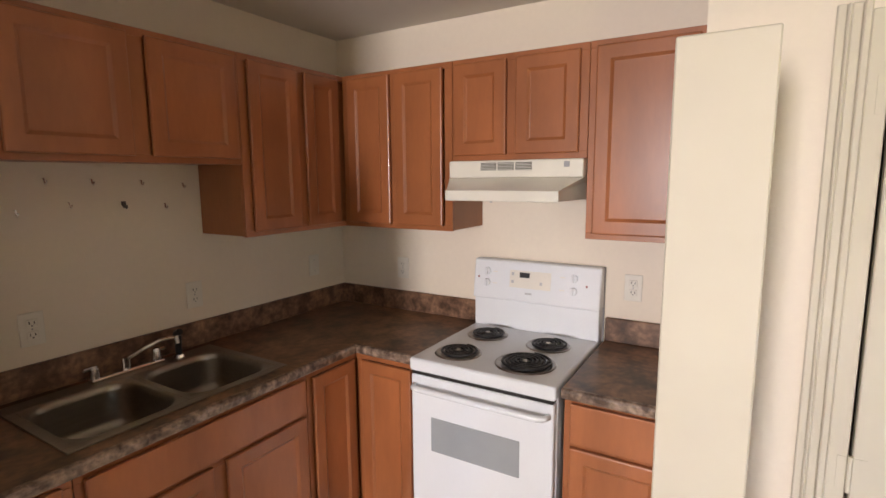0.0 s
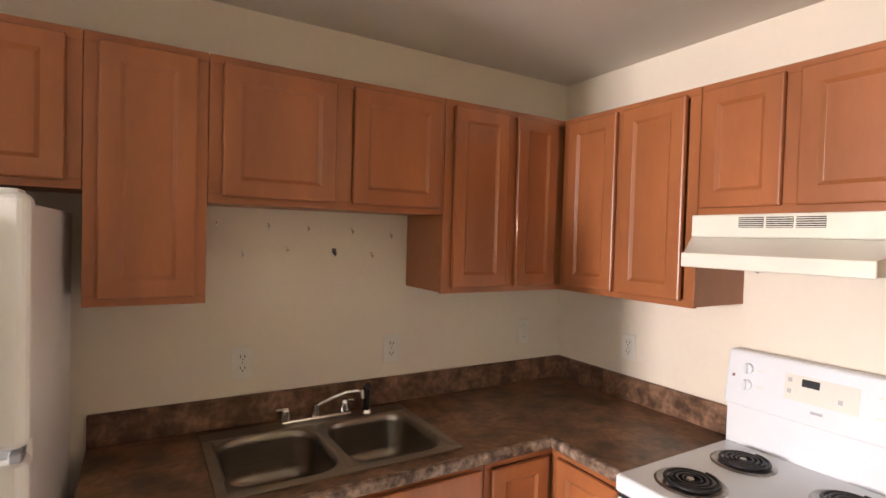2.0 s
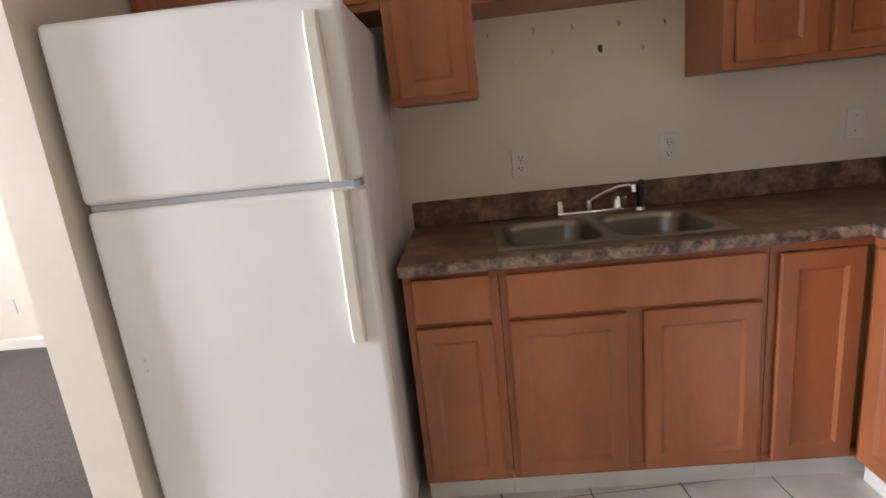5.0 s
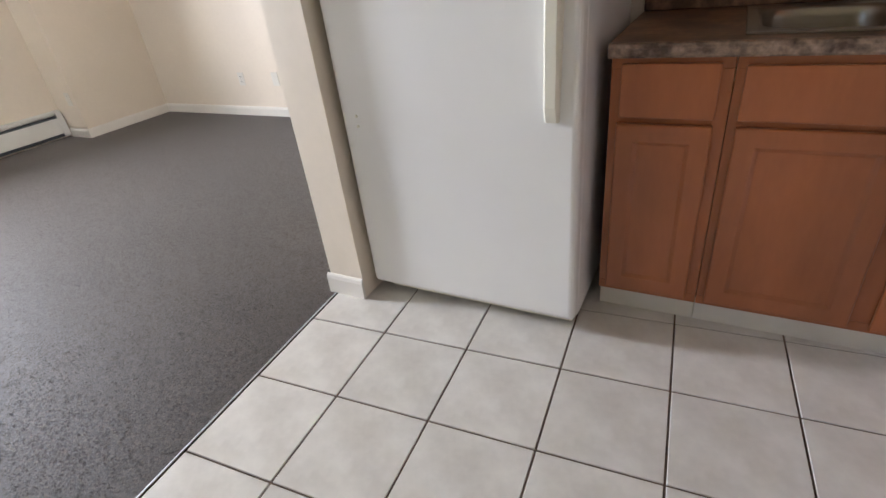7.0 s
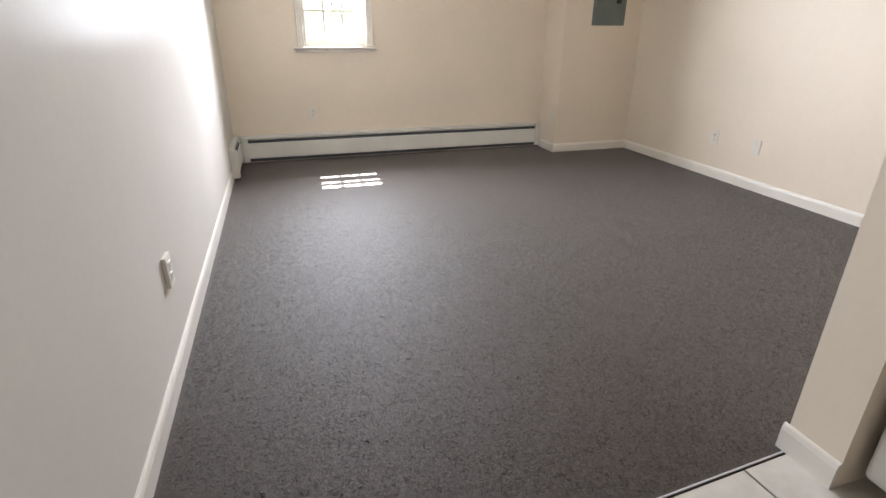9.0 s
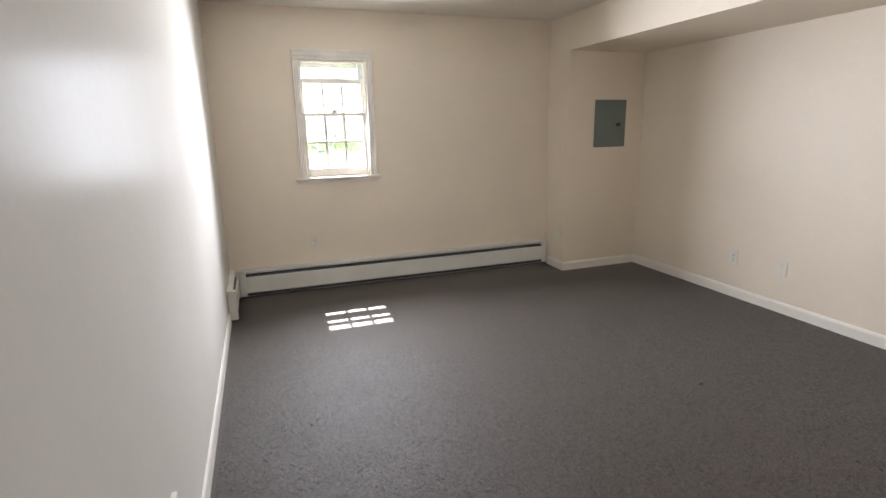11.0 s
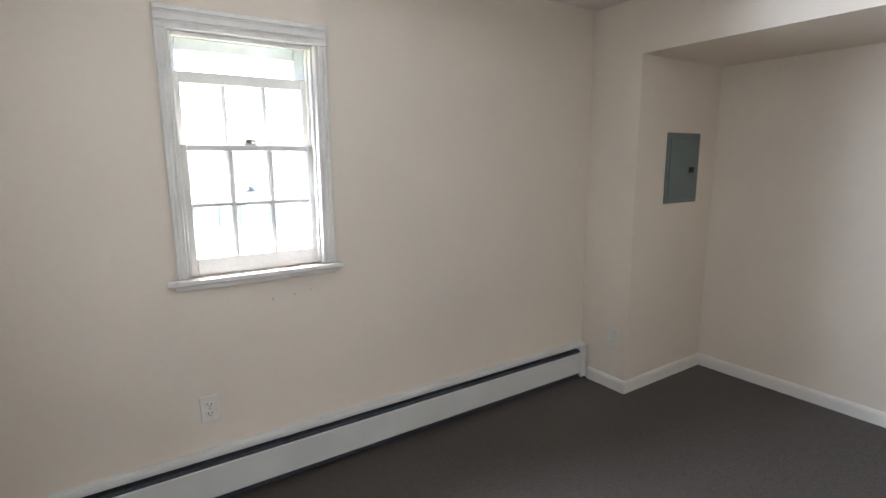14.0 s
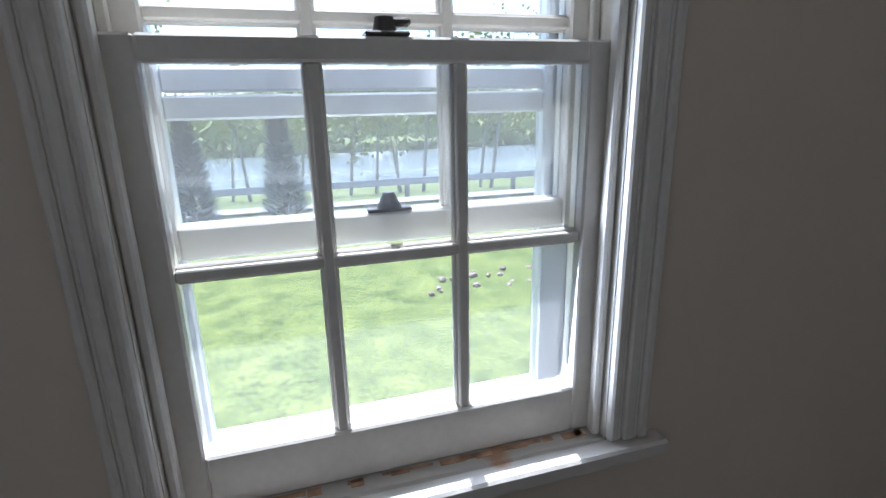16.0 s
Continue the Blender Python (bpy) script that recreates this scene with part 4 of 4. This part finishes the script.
def conifer(x, y, h, r):
    z0 = ground_z(x)
    th = thing("conifer", (x, y, z0), "dark green narrow conifer by the drive", "tree", "conifers")
    part("trunk", add_cyl(bmesh.new(), (x, y, z0 - 0.1), (x, y, z0 + h * 0.9), 0.06, 0.01, 8), BARK, th)
    bm = bmesh.new()
    for k in range(3200):
        t = rng.random()
        rad = r * (1 - t) ** 0.75 * (0.55 + 0.5 * rng.random())
        a = rng.random() * 6.283
        p = Vector((x + rad * math.cos(a), y + rad * math.sin(a), z0 + 0.1 + t * (h - 0.1)))
        d = Vector((math.cos(a), math.sin(a), 0.9 * rng.random() - 0.1)) * (0.10 + 0.12 * rng.random())
        s = Vector((-math.sin(a), math.cos(a), 0.3 * (rng.random() - 0.5))) * 0.05
        bm.faces.new((bm.verts.new(p - s), bm.verts.new(p + s), bm.verts.new(p + d)))
    part("crown", bm, CONIFER, th)


conifer(WX - 12.2, -1.95, 2.8, 0.5)
conifer(WX - 11.4, -3.85, 2.6, 0.5)


def tree(x, y, h):
    z0 = ground_z(x) if x > WX - 33 else -4.2
    th = thing("tree", (x, y, z0), "bare-limbed riverside tree in first spring leaf", "tree", "riverside trees")
    lean = 0.35 * (rng.random() - 0.5)
    bm = add_tube(bmesh.new(), [(x, y, z0 - 0.2), (x, y + lean * h * 0.3, z0 + h * 0.35), (x + 0.1, y + lean * h, z0 + h * 0.95)], [0.10, 0.07, 0.015], 7)
    tips = []
    for k in range(9):
        t = 0.3 + 0.6 * rng.random()
        a = rng.random() * 6.283
        p = Vector((x, y + lean * h * t, z0 + h * t))
        e = p + Vector((math.cos(a), math.sin(a), 0.7 + 0.5 * rng.random())) * h * (0.12 + 0.16 * rng.random())
        add_tube(bm, [p, (p + e) / 2 + Vector((0, 0, 0.1)), e], [0.05, 0.035, 0.012], 5)
        tips += [e, (p + e) / 2]
    part("trunk", bm, BARK, th)
    bm = bmesh.new()
    for k in range(430):
        c = rng.choice(tips) + Vector((rng.gauss(0, 1), rng.gauss(0, 1), rng.gauss(0, 0.8))) * h * 0.085
        n1 = Vector((rng.gauss(0, 1), rng.gauss(0, 1), rng.gauss(0, 1))).normalized() * (0.05 + 0.07 * rng.random())
        n2 = n1.orthogonal() * 0.8
        bm.faces.new((bm.verts.new(c - n1), bm.verts.new(c + n2), bm.verts.new(c + n1), bm.verts.new(c - n2)))
    part("crown", bm, LEAF, th)


for k in range(34):
    tree(WX - 20 - 12 * rng.random(), -17 + k * 1.15 + 1.2 * rng.random(), 5.2 + 2.6 * rng.random())
bm = bmesh.new()
for k in range(5200):
    y, x = -90 + 180 * rng.random(), WX - 72 - 22 * rng.random()
    c = Vector((x, y, -4.0 + 8.5 * rng.random() ** 1.2 + 2 * math.sin(y * 0.11)))
    n1 = Vector((rng.gauss(0, 1), rng.gauss(0, 1), rng.gauss(0, 1))).normalized() * (0.6 + 0.7 * rng.random())
    n2 = n1.orthogonal()
    bm.faces.new((bm.verts.new(c - n1), bm.verts.new(c + n2), bm.verts.new(c + n1), bm.verts.new(c - n2)))
tagged(new("far_woods", mesh_of("far_woods", bm, LEAF)), "pale green woods on the far river bank", "woods", "", "stuff")
gr = thing("guard_rail", (WX - 16.5, 0, ground_z(WX - 16.5)), "grey steel guard rail along the drive", "guard rail")
zr = ground_z(WX - 16.5)
part("rail", boxes(((WX - 16.55, -30, zr + 0.45), (WX - 16.50, 30, zr + 0.53)), ((WX - 16.53, -30, zr + 0.53), (WX - 16.48, 30, zr + 0.58)), ((WX - 16.55, -30, zr + 0.58), (WX - 16.50, 30, zr + 0.68)), bevel=0.01), GALV, gr)
for k in range(16):
    part("post", boxes(((WX - 16.68, -30 + 4 * k, zr - 0.2), (WX - 16.56, -29.85 + 4 * k, zr + 0.70))), BARK, gr)

# ---- carpet pile ----
N = 110000
gen = np.random.default_rng(5)
px = -7.0 + 4.0 * gen.random(N) ** 0.75
py = LY + 0.03 + (RY - LY - 0.06) * gen.random(N)
edge_x = TORG.x - (py - TORG.y) * math.tan(ANG)
keep = (px < np.minimum(edge_x, -3.0) - 0.02) & ~((py > -0.85) & (px > -3.12))
px, py = px[keep], py[keep]
n = len(px)
ang = gen.random(n) * 6.283
ln, wd, ht = 0.003 + 0.005 * gen.random(n), 0.0009 + 0.0010 * gen.random(n), 0.0003 + 0.0006 * gen.random(n)
cs, sn = np.cos(ang), np.sin(ang)
verts = np.empty((n, 4, 3))
for k, (a, b, h) in enumerate(((-1, 0, 0.0), (0, -1, 1.0), (1, 0, 0.0), (0, 1, 0.8))):
    verts[:, k, 0] = px + a * ln * cs - b * wd * sn
    verts[:, k, 1] = py + a * ln * sn + b * wd * cs
    verts[:, k, 2] = 0.0006 + ht * h
pile = bpy.data.meshes.new("carpet_pile")
pile.from_pydata(verts.reshape(-1, 3).tolist(), [], np.arange(4 * n).reshape(-1, 4).tolist())
pile.materials.append(PILE)
tagged(new("carpet_pile", pile), "flecked grey and brown carpet yarn loops", "carpet", "", "stuff")

# ---- small marks ----
bm = bmesh.new()
for k in range(70):
    x, y = -7.0 + 3.7 * rng.random(), -2.5 + 3.7 * rng.random()
    a, l = rng.random() * 6.28, 0.006 + 0.012 * rng.random()
    add_tube(bm, [(x, y, 0.002), (x + l * math.cos(a) * 0.5, y + l * math.sin(a) * 0.5, 0.004), (x + l * math.cos(a + 0.6), y + l * math.sin(a + 0.6), 0.002)], 0.0016, 4)
tagged(new("lint", mesh_of("lint", bm, BLACK)), "dark lint and crumbs scattered on the carpet", "lint", "", "stuff")
for y, z in ((-1.52, 0.905), (-1.44, 0.915), (-1.62, 0.895)):
    nh = thing("nail", (WX, y, z), "small old nail below the window sill", "nail", "nails")
    part("nail", add_cyl(bmesh.new(), (WX - 0.002, y, z), (WX + 0.004, y, z), 0.005, 0.004, 8), PRINT, nh)
for x, y in ((-0.03, -1.01), (-0.03, -1.50)):
    hk = thing("screw_eye", (x, y, 1.545), "small screw eye hanging below the range hood", "hook", "screw eyes")
    part("screw", add_cyl(bmesh.new(), (x, y, 1.562), (x, y, 1.530), 0.004, 0.006, 8), PRINT, hk)
structure("trim_carpet_edge", boxes(((0, -0.006, -0.004), (2.7, 0.0, 0.003)), bevel=0.001), ALU, "thin metal carpet edge strip", "trim").matrix_basis = Matrix.Translation(grid(-0.008, 0.9)) @ pose(0, 0, 0, 0, 0, math.degrees(ANG) - 90)

# ---- floor tiles ----
tile_bm = boxes(((0.003, 0.003, -0.006), (PITCH - 0.003, PITCH - 0.003, 0.0)), bevel=0.0018)
tile_mesh = mesh_of("tile", tile_bm, TILE)
for i in range(0, 10):
    for j in range(-9, 5):
        c = grid(i + 0.5, j + 0.5)
        if c.x > 0.05 or c.y > 0.05 or c.y < -3.8 or (c.x > -0.5 and c.y < -2.0):
            continue
        ob = new("tile", tile_mesh)
        ob.parent = kitchen_floor
        ob.matrix_basis = Matrix.Translation(grid(i, j)) @ pose(0, 0, 0, 0, 0, math.degrees(ANG))
